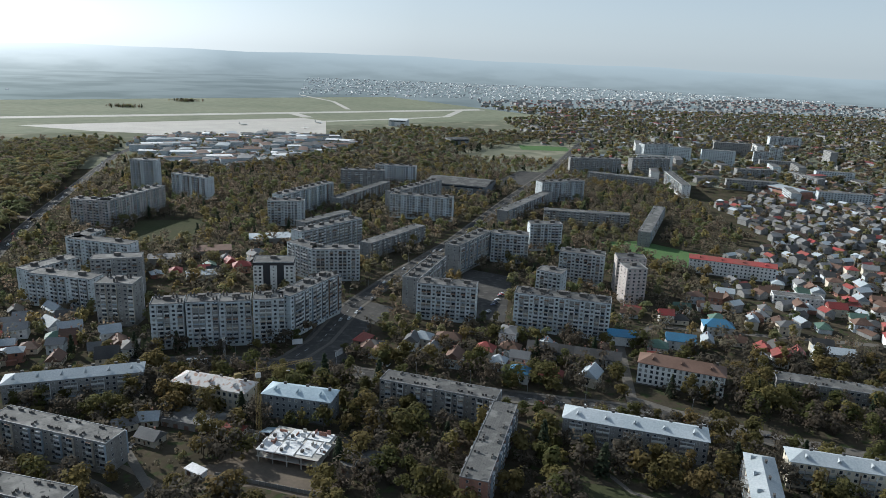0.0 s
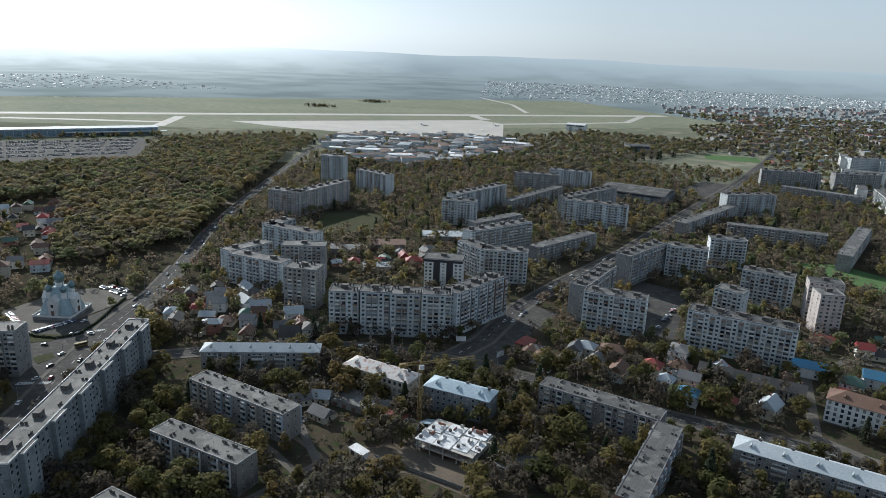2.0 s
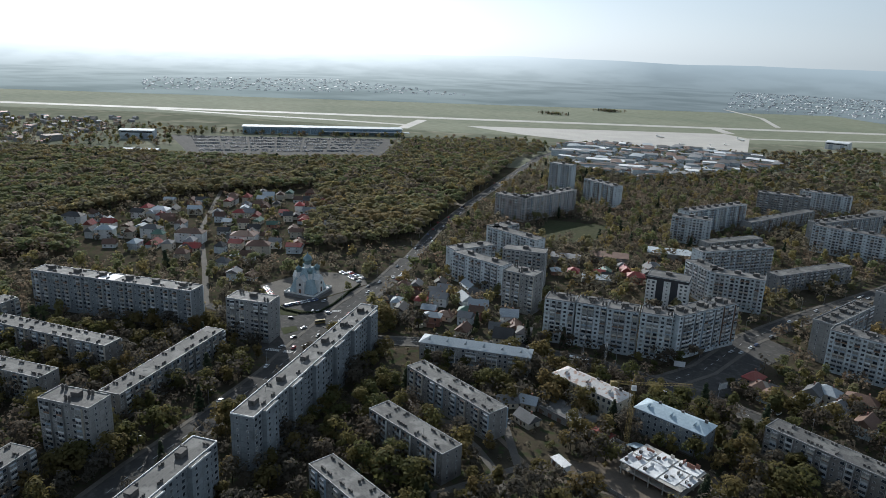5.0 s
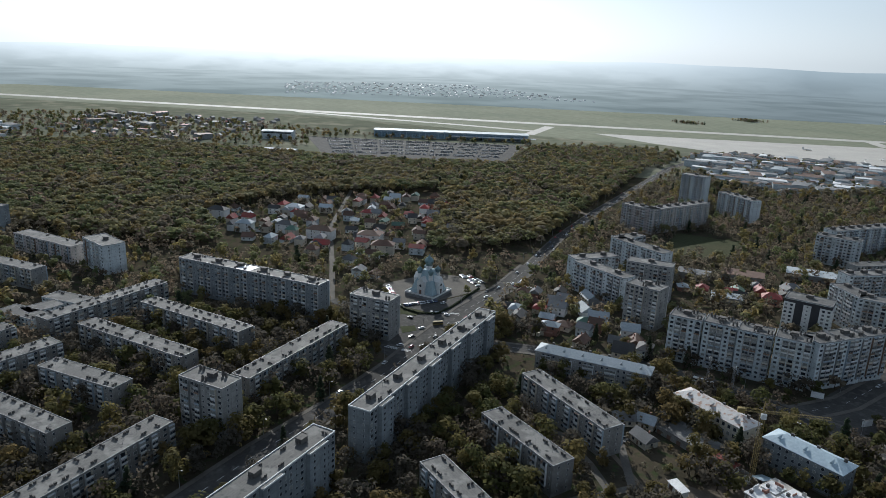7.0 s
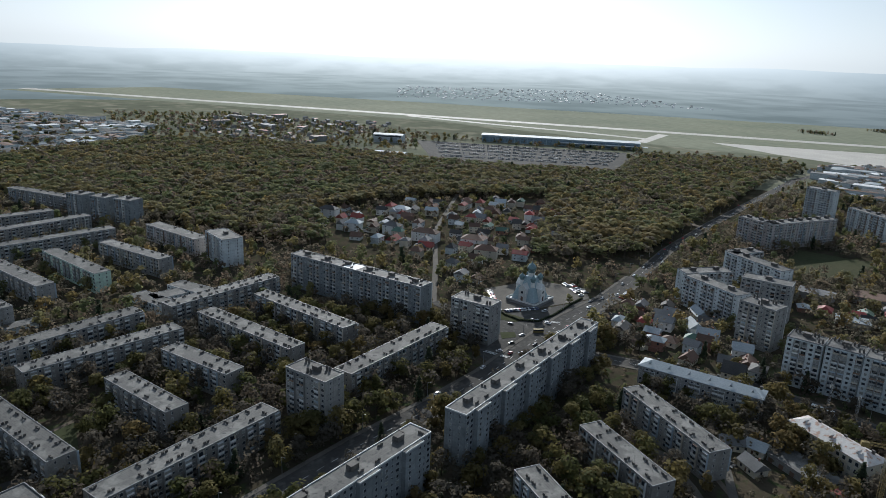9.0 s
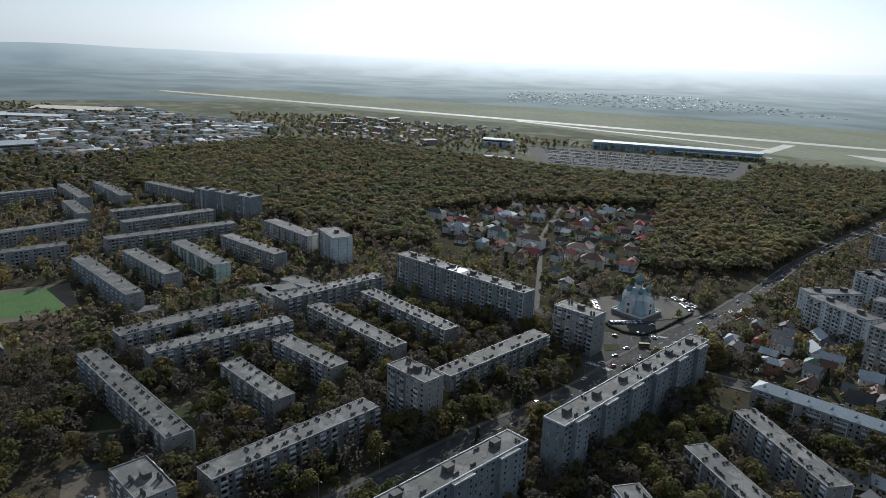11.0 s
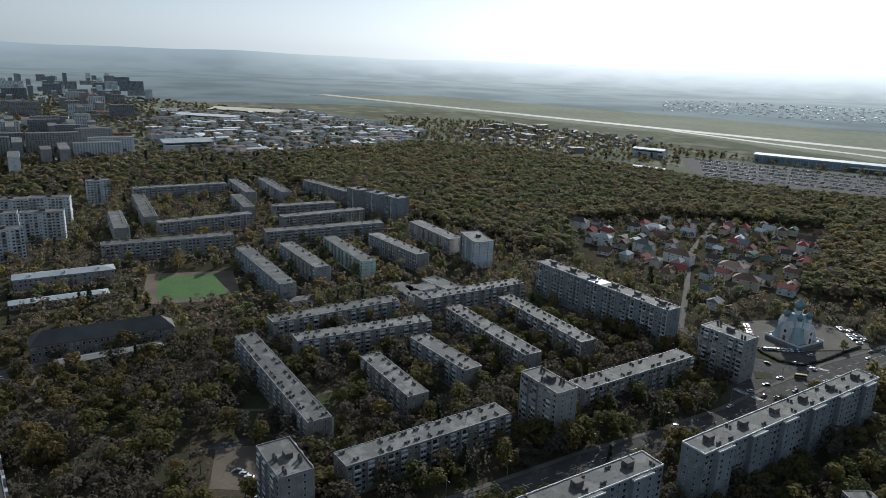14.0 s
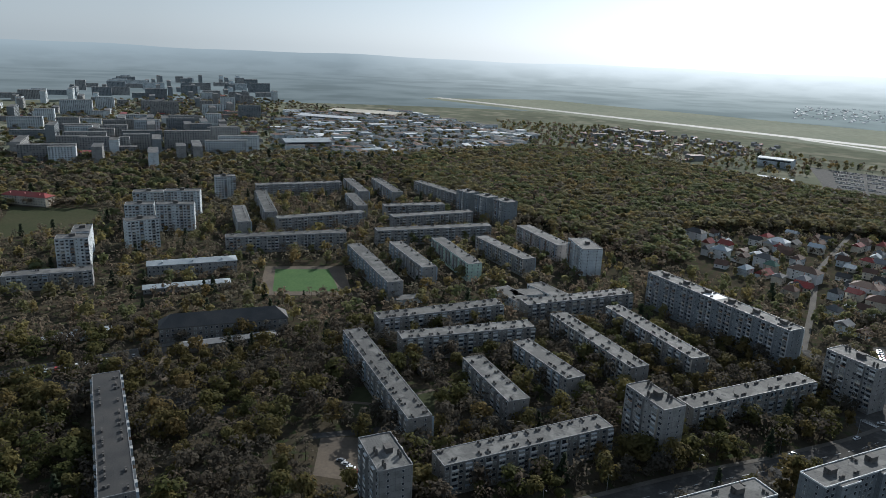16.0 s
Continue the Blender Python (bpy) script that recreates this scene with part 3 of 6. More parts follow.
def free(x, y, margin=0.0, roads=True):
    ok = np.ones(len(x), bool)
    for fx, fy, hl, hw, c, s in FOOTPRINTS:
        u, v = (x - fx) * c + (y - fy) * s, -(x - fx) * s + (y - fy) * c
        ok &= (abs(u) > hl + margin) | (abs(v) > hw + margin)
    for ax, ay, bx, by, h in (ROADS if roads else ()):
        dx, dy = bx - ax, by - ay
        k = np.clip(((x - ax) * dx + (y - ay) * dy) / (dx * dx + dy * dy), 0, 1)
        ok &= np.hypot(x - ax - k * dx, y - ay - k * dy) > h + margin
    for poly in CLEAR:
        ok &= ~inside(poly, x, y)
    return ok


def scatter(rng, poly, spacing, margin=0.0, roads=True):
    """Points strewn over a polygon, about one per spacing squared, off buildings, roads and clearings."""
    p = np.array(poly, float)
    (x0, y0), (x1, y1) = p.min(0), p.max(0)
    gx, gy = np.meshgrid(np.arange(x0, x1, spacing), np.arange(y0, y1, spacing))
    x = gx.ravel() + rng.uniform(-0.5, 0.5, gx.size) * spacing
    y = gy.ravel() + rng.uniform(-0.5, 0.5, gx.size) * spacing
    ok = inside(p, x, y)
    x, y = x[ok], y[ok]
    ok = free(x, y, margin, roads)
    return np.stack([x[ok], y[ok]], 1)


# ---- setting: ground, backdrop, airfield ----
g = Mesh()
rings = [0, 400, 900, 1600, 2600, 3700, 4900]
for i in range(len(rings) - 1):
    for k in range(48):
        a0, a1 = 2 * math.pi * k / 48, 2 * math.pi * (k + 1) / 48
        p = [(rings[j] * math.cos(a), rings[j] * math.sin(a), 0) for j, a in ((i, a0), (i + 1, a0), (i + 1, a1), (i, a1))]
        g.poly(*(p if i else p[1:]))
tagged(new("ground", g.data("ground", M_GROUND)), "dark soil and leaf litter with patchy grass", "ground", kind="structure")


def distance_mat():
    """The hazy land towards the horizon: pale, glowing most towards the sun, streaked with fields."""
    m, nt, n, l, p = nodes_of("hazy_distance")
    geo, sep, dot = n.new("ShaderNodeNewGeometry"), n.new("ShaderNodeSeparateXYZ"), n.new("ShaderNodeVectorMath")
    l.new(geo.outputs["Position"], sep.inputs[0])
    nrm = n.new("ShaderNodeVectorMath")
    nrm.operation = "NORMALIZE"
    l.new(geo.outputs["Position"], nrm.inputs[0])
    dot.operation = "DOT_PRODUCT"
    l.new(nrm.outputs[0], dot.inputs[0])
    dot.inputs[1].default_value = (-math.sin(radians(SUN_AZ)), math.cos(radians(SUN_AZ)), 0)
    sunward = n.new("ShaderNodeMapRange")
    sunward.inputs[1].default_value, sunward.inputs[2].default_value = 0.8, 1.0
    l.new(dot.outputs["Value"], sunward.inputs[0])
    # haze painted as emission colour, paler farther out and towards the sun
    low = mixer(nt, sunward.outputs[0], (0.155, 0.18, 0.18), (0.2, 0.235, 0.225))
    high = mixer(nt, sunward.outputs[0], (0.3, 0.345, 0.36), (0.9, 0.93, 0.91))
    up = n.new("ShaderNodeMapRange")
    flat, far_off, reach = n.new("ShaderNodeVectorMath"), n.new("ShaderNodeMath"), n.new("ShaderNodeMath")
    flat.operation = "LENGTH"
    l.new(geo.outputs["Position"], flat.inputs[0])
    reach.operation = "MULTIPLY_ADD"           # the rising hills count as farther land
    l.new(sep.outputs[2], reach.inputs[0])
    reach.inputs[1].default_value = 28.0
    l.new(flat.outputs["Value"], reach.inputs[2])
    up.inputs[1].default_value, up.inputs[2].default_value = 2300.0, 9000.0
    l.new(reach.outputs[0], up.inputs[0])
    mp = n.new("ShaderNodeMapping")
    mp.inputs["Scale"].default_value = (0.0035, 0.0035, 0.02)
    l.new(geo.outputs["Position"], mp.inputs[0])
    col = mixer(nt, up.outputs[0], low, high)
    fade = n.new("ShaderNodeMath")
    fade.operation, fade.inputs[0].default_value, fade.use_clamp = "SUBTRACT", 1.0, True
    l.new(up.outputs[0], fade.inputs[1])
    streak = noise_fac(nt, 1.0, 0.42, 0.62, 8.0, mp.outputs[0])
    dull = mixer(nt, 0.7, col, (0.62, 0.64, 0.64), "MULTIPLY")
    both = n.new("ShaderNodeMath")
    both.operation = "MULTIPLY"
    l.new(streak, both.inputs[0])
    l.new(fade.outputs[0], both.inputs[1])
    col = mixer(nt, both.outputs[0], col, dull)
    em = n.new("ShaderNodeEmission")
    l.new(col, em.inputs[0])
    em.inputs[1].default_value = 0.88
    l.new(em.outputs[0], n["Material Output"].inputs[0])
    return m


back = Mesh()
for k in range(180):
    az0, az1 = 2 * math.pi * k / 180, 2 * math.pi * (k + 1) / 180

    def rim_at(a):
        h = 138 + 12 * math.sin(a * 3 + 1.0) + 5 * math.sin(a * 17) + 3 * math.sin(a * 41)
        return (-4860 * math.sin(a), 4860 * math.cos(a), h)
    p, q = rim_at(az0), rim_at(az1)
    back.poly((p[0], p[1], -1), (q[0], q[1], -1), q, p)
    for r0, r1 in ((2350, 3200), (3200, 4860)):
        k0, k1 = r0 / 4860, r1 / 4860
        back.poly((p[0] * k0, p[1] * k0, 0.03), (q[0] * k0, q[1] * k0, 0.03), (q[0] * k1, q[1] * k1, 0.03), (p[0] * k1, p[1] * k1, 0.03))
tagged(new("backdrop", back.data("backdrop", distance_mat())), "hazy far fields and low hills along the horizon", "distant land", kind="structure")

# ring of ground whose pale colour stands in for haze over it
fields = Mesh()
for k in range(90):
    a0, a1 = 2 * math.pi * k / 90, 2 * math.pi * (k + 1) / 90
    fields.poly(*[(r * math.cos(a), r * math.sin(a), 0.02) for r, a in ((1120, a0), (2360, a0), (2360, a1), (1120, a1))])
tagged(new("field", fields.data("field", M_FIELD)), "dull dry meadows and plots at the edge of town, paled for haze", "field", kind="structure")

# airfield beyond the woods
RUN_A, RUN_B = Vector((-3060, 150)), Vector((112, 2410))
run_u = (RUN_B - RUN_A).normalized()
run_n = Vector((run_u.y, -run_u.x))      # towards the town


def along(s, off):
    p = RUN_A + run_u * s + run_n * off
    return (p.x, p.y)


patch("airfield_grass", [along(500, -420), along(3900, -620), along(3960, 330), along(2500, 330), along(1800, 120), along(300, 90)], M_AIRGRASS, 0.05, "wide dry airfield grass", "airfield")
RUN_LENGTH = (RUN_B - RUN_A).length
road("runway", [along(300, 0), along(RUN_LENGTH, 0)], 46, "long pale concrete runway", M_CONCRETE, 0.14)
road("taxiway", [(-1644, 1119), (-1389, 1214), (-1205, 1297), (-1005, 1370)], 24, "pale concrete taxiway", M_CONCRETE, 0.12)
road("taxiway", [(-315, 1810), (-146, 1949), (-6, 2085), (44, 2368)], 22, "pale concrete taxiway", M_CONCRETE, 0.12)
road("taxiway", [(-975, 1296), (-1058, 1495)], 26, "pale concrete taxiway", M_CONCRETE, 0.16)
road("taxiway", [(-379, 1897), (-450, 2012)], 30, "pale concrete taxiway", M_CONCRETE, 0.16)
road("taxiway", [(-313, 2208), (-412, 2523), (-595, 2820)], 16, "narrow concrete track across the airfield", M_CONCRETE, 0.13)
patch("apron", [(-907, 1469), (-388, 1876), (-315, 1810), (-262, 1507), (-347, 1467), (-529, 1413), (-730, 1424)], M_CONCRETE, 0.18, "broad pale concrete apron", "apron")
patch("car_park", [(-1185, 831), (-1075, 928), (-862, 1127), (-735, 925), (-800, 815), (-945, 700)], M_ASPHALT, 0.08, "large asphalt car park at the terminal", "car park")


def terminal(x, y, length, width, turn):
    claim(x, y, length, width, turn)
    t = thing("airport_terminal", x, y, 0, turn, "long dark-glazed airport terminal with a pale flat roof", "terminal")
    hl, hw = length / 2, width / 2
    part("wall", Mesh().box(-hl, hl, -hw, hw, 0, 13), M_BLUEMETAL, t)
    part("roof", Mesh().box(-hl - 2, hl + 2, -hw - 2, hw + 2, 13, 14.2), M_METAL, t, "pale metal roof")
    part("canopy", Mesh().box(0, hl + 15, -hw - 14, -hw - 2.1, 7, 8.2), M_METAL, t)
    for i in range(24):
        part("window", Mesh().box(-hl + 2 + i * (length - 4) / 24, -hl + 1 + (i + 1) * (length - 4) / 24, -hw - 0.2, -hw + 0.1, 1, 11), M_GLASS_B, t)
    return t


terminal(-1014, 1078, 323, 34, 43.9)


def hangar(x, y, length, width, turn, h, label, wall, roof):
    claim(x, y, length, width, turn)
    t = thing("hangar", x, y, 0, turn, label, "hangar", "large sheds")
    hl, hw = length / 2, width / 2
    part("wall", Mesh().box(-hl, hl, -hw, hw, 0, h), wall, t)
    part("roof", hip_roof(hl, hw, h + 0.3, min(4, width * 0.08), 0.5, False), roof, t)
    for s in (-1, 1):
        part("door", Mesh().box(s * hl * 0.5 - 4, s * hl * 0.5 + 4, -hw - 0.1, -hw + 0.1, 0.1, h * 0.7), M_METAL, t)
    part("window_band", Mesh().box(-hl * 0.9, hl * 0.9, -hw - 0.06, -hw + 0.05, h * 0.75, h * 0.9), M_GLASS, t)
    return t


hangar(-124, 1773, 46, 34, -8, 15, "white boxy hangar on the airfield grass", M_WHITE, M_RIM_W)


def aircraft(x, y, turn, s=1.0, label="white parked aircraft on the concrete apron"):
    t = thing("aircraft", x, y, 0.2, turn, label, "aircraft", "parked aircraft")
    part("fuselage", Mesh().lathe([(0.1, -14 * s), (1.2 * s, -10 * s), (1.7 * s, -4 * s), (1.7 * s, 8 * s), (1.2 * s, 12 * s), (0.1, 14 * s)], 10), M_WHITE, t).matrix_basis = pose(0, 0, 3.0 * s, 90, 0, 0)
    for k in (-1, 1):
        part("wing", Mesh().poly((0, -2 * s, 3.4 * s), (k * 14 * s, 2 * s, 3.8 * s), (k * 14 * s, 3.4 * s, 3.8 * s), (0, 3 * s, 3.4 * s)).poly((0, 3 * s, 3.2 * s), (k * 14 * s, 3.4 * s, 3.6 * s), (k * 14 * s, 2 * s, 3.6 * s), (0, -2 * s, 3.2 * s)), M_WHITE, t)
    part("tail_fin", Mesh().box(-0.2 * s, 0.2 * s, 9 * s, 13 * s, 3 * s, 8.5 * s).box(-4 * s, 4 * s, 11 * s, 13 * s, 8.0 * s, 8.4 * s), M_WHITE, t)
    for ux, uy in ((-0.25, -8), (-2, 0), (1.5, 0)):
        part("wheel_strut", Mesh().box(ux * s, ux * s + 0.5 * s, uy * s, uy * s + 0.6 * s, -0.2, 3.0 * s), M_TYRE, t)


for (x, y), turn, k in (((-338, 1524), 20, 1.0), ((-323, 1747), 60, 0.9), ((-403, 1546), 140, 0.6), ((-331, 1622), 200, 0.7), ((-480, 1641), 80, 0.8)):
    aircraft(x, y, turn, k)

# ---- roads ----
AVENUE = [(-185, -80), (-228, 70), (-250, 148), (-260, 195), (-274, 248), (-292, 297), (-310, 352), (-323, 410), (-346, 476), (-386, 575), (-428, 710), (-466, 850), (-541, 1130), (-560, 1300)]
road("road", AVENUE[:9], 14, "wide asphalt avenue through the town", pavement=2.5, dashes=True)
road("road", AVENUE[8:], 9.5, "asphalt avenue towards the airport", pavement=1.5, dashes=True)
road("road", [(-300, 322), (-262, 318), (-225, 340), (-180, 368), (-132, 376), (-72, 374), (-24, 362), (39, 346), (124, 332), (176, 308), (300, 262)], 10, "asphalt street beside the gardens", pavement=2.5, dashes=True, z=0.13)
road("road", [(-90, 378), (-76, 410), (-64, 478), (-39, 549), (9, 664), (84, 890), (180, 1160), (222, 1303), (300, 1560)], 12, "asphalt avenue between apartment blocks", pavement=2.5, dashes=True, z=0.16)
road("road", [(-388, 292), (-456, 344), (-560, 420), (-700, 560)], 4.5, "narrow pale lane between houses", M_PAVE, 0.12)
road("road", [(-300, 300), (-350, 300), (-388, 292)], 9, "asphalt side street", z=0.14)
road("road", [(-413, 684), (-440, 700), (-560, 760)], 7, "pale dirt lane into the woods", M_DIRT, 0.1)
road("road", [(-325, -60), (-352, -130), (-400, -300)], 8, "asphalt side road beside a flat block", z=0.12)
road("road", [(105, 330), (118, 420), (150, 460), (300, 440), (460, 420)], 6, "narrow lane among houses", M_PAVE, 0.11)
road("road", [(-300, -20), (-310, 60), (-330, 140), (-355, 230)], 5, "courtyard driveway", z=0.1)
road("road", [(-140, 205), (-118, 250), (-150, 290), (-205, 300)], 4.5, "courtyard driveway", M_PAVE, 0.1)
patch("square", [(-350, 318), (-304, 262), (-272, 256), (-290, 330), (-308, 395), (-326, 430), (-336, 345)], M_ASPHALT, 0.07, "asphalt junction and church forecourt", "square")
patch("forecourt", [(-392, 345), (-352, 320), (-338, 346), (-331, 400), (-350, 416), (-386, 396)], M_PAVE, 0.09, "paved church yard with parked cars", "forecourt")
patch("car_park", [(8, 470), (45, 455), (60, 560), (20, 580)], M_ASPHALT, 0.08, "asphalt yard car park between blocks", "car park")
patch("junction", [(-89, 391), (-79, 467), (-66, 493), (-33, 476), (-47, 437), (-56, 382), (-71, 371)], M_ASPHALT, 0.18, "broad asphalt junction before the corner block", "junction")
patch("sports_pitch", [(-508, -62), (-507, -12), (-563, -22), (-563, -66)], M_TURF, 0.07, "bright green artificial football pitch", "pitch")
patch("running_track", [(-500, -72), (-499, -2), (-571, -10), (-571, -75)], M_DIRT, 0.04, "grey worn track round the pitch", "track")
patch("school_field", [(-294, 612), (-240, 640), (-255, 720), (-320, 700)], M_GRASS, 0.06, "mown school playing field", "field")
patch("lawn", [(160, 690), (205, 700), (300, 615), (230, 600)], M_TURF, 0.06, "bright green lawn", "lawn")
patch("stadium_field", [(150, 1400), (250, 1400), (250, 1470), (150, 1470)], M_TURF, 0.06, "green stadium field", "pitch")
patch("meadow", [(-650, -330), (-695, -262), (-775, -255), (-785, -370)], M_GRASS, 0.06, "dull green open meadow", "field")
patch("market_square", [(60, 985), (140, 1010), (190, 1110), (120, 1130)], M_ASPHALT, 0.08, "asphalt market car park", "car park")

for (ax, ay), (bx, by) in zip(AVENUE[7:], AVENUE[8:]):
    ROADS.append((ax, ay, bx, by, 11.0))
# quarters of sheds and works, kept free of woods until they are built
WORKS = np.array([(-600, 1270), (-546, 1440), (-259, 1490), (-164, 1331), (-228, 1200), (-331, 1020), (-440, 1060)], float)
COMMERCE = np.array([(-1968, -190), (-2100, 120), (-1564, 410), (-1300, 300), (-1180, -20), (-1290, -150)], float)
CLEAR.extend([WORKS, COMMERCE])
# glades and paths that stay open between the trees
for glade in ([(60, 272), (118, 258), (130, 205), (74, 208)], [(-116, 268), (-100, 250), (-58, 246), (-56, 262), (-88, 274)], [(108, 350), (180, 300), (330, 250), (335, 262), (185, 318), (116, 358)],
              [(-402, -105), (-360, -200), (-376, -205), (-415, -115)], [(-300, -18), (-262, -20), (-256, 16), (-296, 14)],
              [(-88, 392), (-60, 384), (-48, 440), (-40, 470), (-66, 470)], [(-350, 0), (-318, -8), (-312, 40), (-345, 44)]):
    CLEAR.append(np.array(glade, float))
ROADS.extend([(-200, 272, -165, 263, 3), (-165, 263, -126, 242, 3), (-140, 268, -109, 250, 2), (-109, 250, -53, 250, 2), (-53, 250, 30, 236, 2)])

# ---- apartment blocks ----
G5 = "grey five-storey panel block with patched balconies among trees"
G9 = "grey nine-storey panel block with a white-rimmed flat roof"


def saw_block(x, y, length, width, turn, floors, sections, label):
    """A long slab whose back edge steps in and out from section to section, with a white roof rim."""
    t = flat_block(x, y, length, width - 2.2, turn, floors, M_PANEL_B, label, M_RIM_W, balconies=False, huts=sections)
    top = 0.9 + floors * FH + 0.3
    hl, hw = length / 2, (width - 2.2) / 2
    n = length / sections
    for i in range(sections):
        x0 = -hl + i * n
        b = part("bay", Mesh().box(x0 + n * 0.28, x0 + n * 0.72, -hw - 2.2, -hw - 0.01, 0, top), M_PANEL_B, t)
        part("bay_roof", Mesh().box(x0 + n * 0.28 + 0.2, x0 + n * 0.72 - 0.2, -hw - 2.0, -hw - 0.06, top, top + 0.15), M_ROOF, t)
        part("bay_parapet", Mesh().box(x0 + n * 0.28 - 0.05, x0 + n * 0.72 + 0.05, -hw - 2.25, -hw - 2.0, top - 0.1, top + 0.55), M_RIM_W, t)
        gl, fr = Mesh(), Mesh()
        for f in range(floors):
            for u in (0.38, 0.62):
                add_window(gl, fr, "y", -hw - 2.2, -1, x0 + n * u, 0.9 + f * FH + 0.9, 1.3, 1.4)
        part("bay_window", gl, M_GLASS, t, "", "stuff")
        part("bay_window_frame", fr, M_FRAME, t, "", "stuff")
    return t


saw_block(-235.0, 243.6, 143, 13.5, 107.4, 9, 6, "long grey-blue nine-storey slab with a white-rimmed stepped roof")
saw_block(-196.5, 104.0, 105, 13.5, 106.0, 9, 4, "grey-blue nine-storey slab with a white-rimmed roof beside the avenue")
slab_n = flat_block(-417.7, 244.4, 121.6, 13.0, 19.6, 9, M_PANEL_B, "long pale nine-storey slab facing the cottages", huts=6)
# white colour stands in for the sun's glint on a metal sheet
part("roof_sheet", Mesh().box(-9, 3, -5.5, 5.5, 26.54, 26.62), M_RIM_W, slab_n, "metal roof sheet, white as a painted sun glint")
flat_block(-321.3, 276.2, 29.0, 14.0, 19.8, 9, M_PANEL, "square grey nine-storey tower beside the church square", huts=1)
flat_block(-283.7, 142.0, 27.2, 13.0, 17.4, 9, M_PANEL, "grey nine-storey tower with brick chimneys on its roof", huts=1)
flat_block(-243.1, 11.9, 25.7, 14.0, 17, 9, M_PANEL, "grey nine-storey tower among autumn trees", huts=1)
for spec in ((-429.5, 56.3, 88.7, 12.0, 106.5), (-394.0, 69.0, 86.4, 12.0, 101.2), (-341.9, 14.5, 111.9, 12.0, 16.6), (-328.5, 73.3, 53.7, 12.0, 16.4), (-350.6, 108.2, 53.0, 12.0, 20.5), (-378.6, 146.0, 85.8, 12.0, 16.1), (-390.6, 187.8, 87.8, 12.0, 14.4), (-452.0, 157.7, 86.7, 12.0, 105.0), (-267.6, 76.1, 86.8, 12.0, 108.2), (-308.2, 205.6, 86.5, 12.0, 107.1)):
    flat_block(*spec, 5, M_BRICK, G5)
for spec in ((-536.7, 14.2, 108.1, 12.0, 16.6), (-558.9, 46.8, 79.0, 12.0, 17.0), (-581.0, 130.7, 78.6, 12.0, 21.3), (-650.7, 76.0, 115.5, 12.0, 101.6)):
    flat_block(*spec, 5, M_PANEL, G5)
flat_block(-570.7, 85.8, 83.6, 12.0, 15.0, 5, M_PANEL_G, "pale green five-storey block with a flat roof")
flat_block(-289.2, -107.2, 111, 13, 20, 5, M_BRICK, "five-storey block with a black bitumen roof and pale vents", roof=M_TILE_DARK)
for spec in ((-709.2, 80.4, 90.7, 12.0, 107.1), (-752.5, 64.3, 69.0, 12.0, 101.5), (-622.2, -61.8, 107.1, 12.0, 101.1), (-699.5, -34.9, 90.2, 12.0, 110.2), (-868.5, -69.7, 105.6, 12.0, 105.0), (-763.6, -98.2, 114.8, 12.0, 12.6), (-700.6, -114.1, 73.4, 12.0, 13.0), (-863.4, 0.1, 89.6, 12.0, 13.3), (-776.3, 0.5, 69.7, 12.0, 11.4), (-865.4, 38.6, 97.0, 12.0, 14.6), (-853.9, 103.9, 96.7, 12.0, 28.6)):
    flat_block(*spec, 5, M_PANEL, "grey five-storey panel block in a tree-filled quarter", near=False)
flat_block(-624.6, 177.4, 75.4, 14.0, 16.2, 5, M_PANEL_P, "pale brown five-storey slab at the edge of the woods", near=False)
flat_block(-562.2, 198.5, 36.5, 18.0, 2.4, 8, M_PANEL_W, "white eight-storey tower at the edge of the woods", near=False, huts=1)
for i in range(3):
    flat_block(-775 + i * 24, 128 + i * 17, 22, 16, 30, 9, M_PANEL_B, "blue-grey nine-storey tower section near woods", near=False, huts=1)
for spec in ((-481.8, 116.9, 33.1, 14.0, 21.0), (-492.0, 146.9, 31.8, 14.0, 24.6), (-484.8, 128.5, 22.7, 14.0, 97.5)):
    flat_block(*spec, 2, M_PANEL_W, "low flat-roofed kindergarten wing", balconies=False, name="kindergarten", near=False)
flat_block(-518.7, -224.9, 59.1, 12.0, 105.6, 4, M_PANEL, "four-storey grey block beside a park", near=False)
for spec in ((-566, -224, 24, 14, 104), (-592, -226, 14, 24, 104), (-628.0, -189.3, 27.0, 14.0, 120.2), (-690, -208, 26, 14, 100), (-750, -216, 30, 14, 100), (-692.7, -175.1, 35.1, 13.0, 97.5), (-757.6, -183.1, 35.8, 13.0, 94.3), (-847.0, -155.3, 23.8, 14.0, 104.7)):
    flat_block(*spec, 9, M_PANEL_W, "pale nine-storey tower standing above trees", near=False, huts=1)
pitched_block(-552.3, -129.6, 67.2, 14.0, 104.6, 3, M_PANEL, M_METAL, 2.0, "three-storey school with a pale metal roof", dormers=3, name="school", category="school")
pitched_block(-512.7, -125.0, 61.3, 10.0, 105.4, 1, M_PANEL, M_METAL, 1.5, "low school wing with a pale metal roof", dormers=2, name="school", category="school")
pitched_block(-425.4, -82.4, 77.3, 14.0, 102.5, 3, M_BRICK, M_TILE_DARK, 6.5, "long grey block with a steep dark roof", hip=True, dormers=0, name="barracks", category="building")
pitched_block(-408.4, -76.9, 56.7, 8.0, 107.7, 1, M_BRICK, M_TILE_GREY, 1.2, "low shed with a worn grey roof", dormers=0, name="shed", category="shed")
pitched_block(-796.8, -356.6, 55.2, 14.0, 71.5, 3, M_CREAM, M_TILE_RED, 4.0, "cream building with a bright red hip roof", dormers=3)

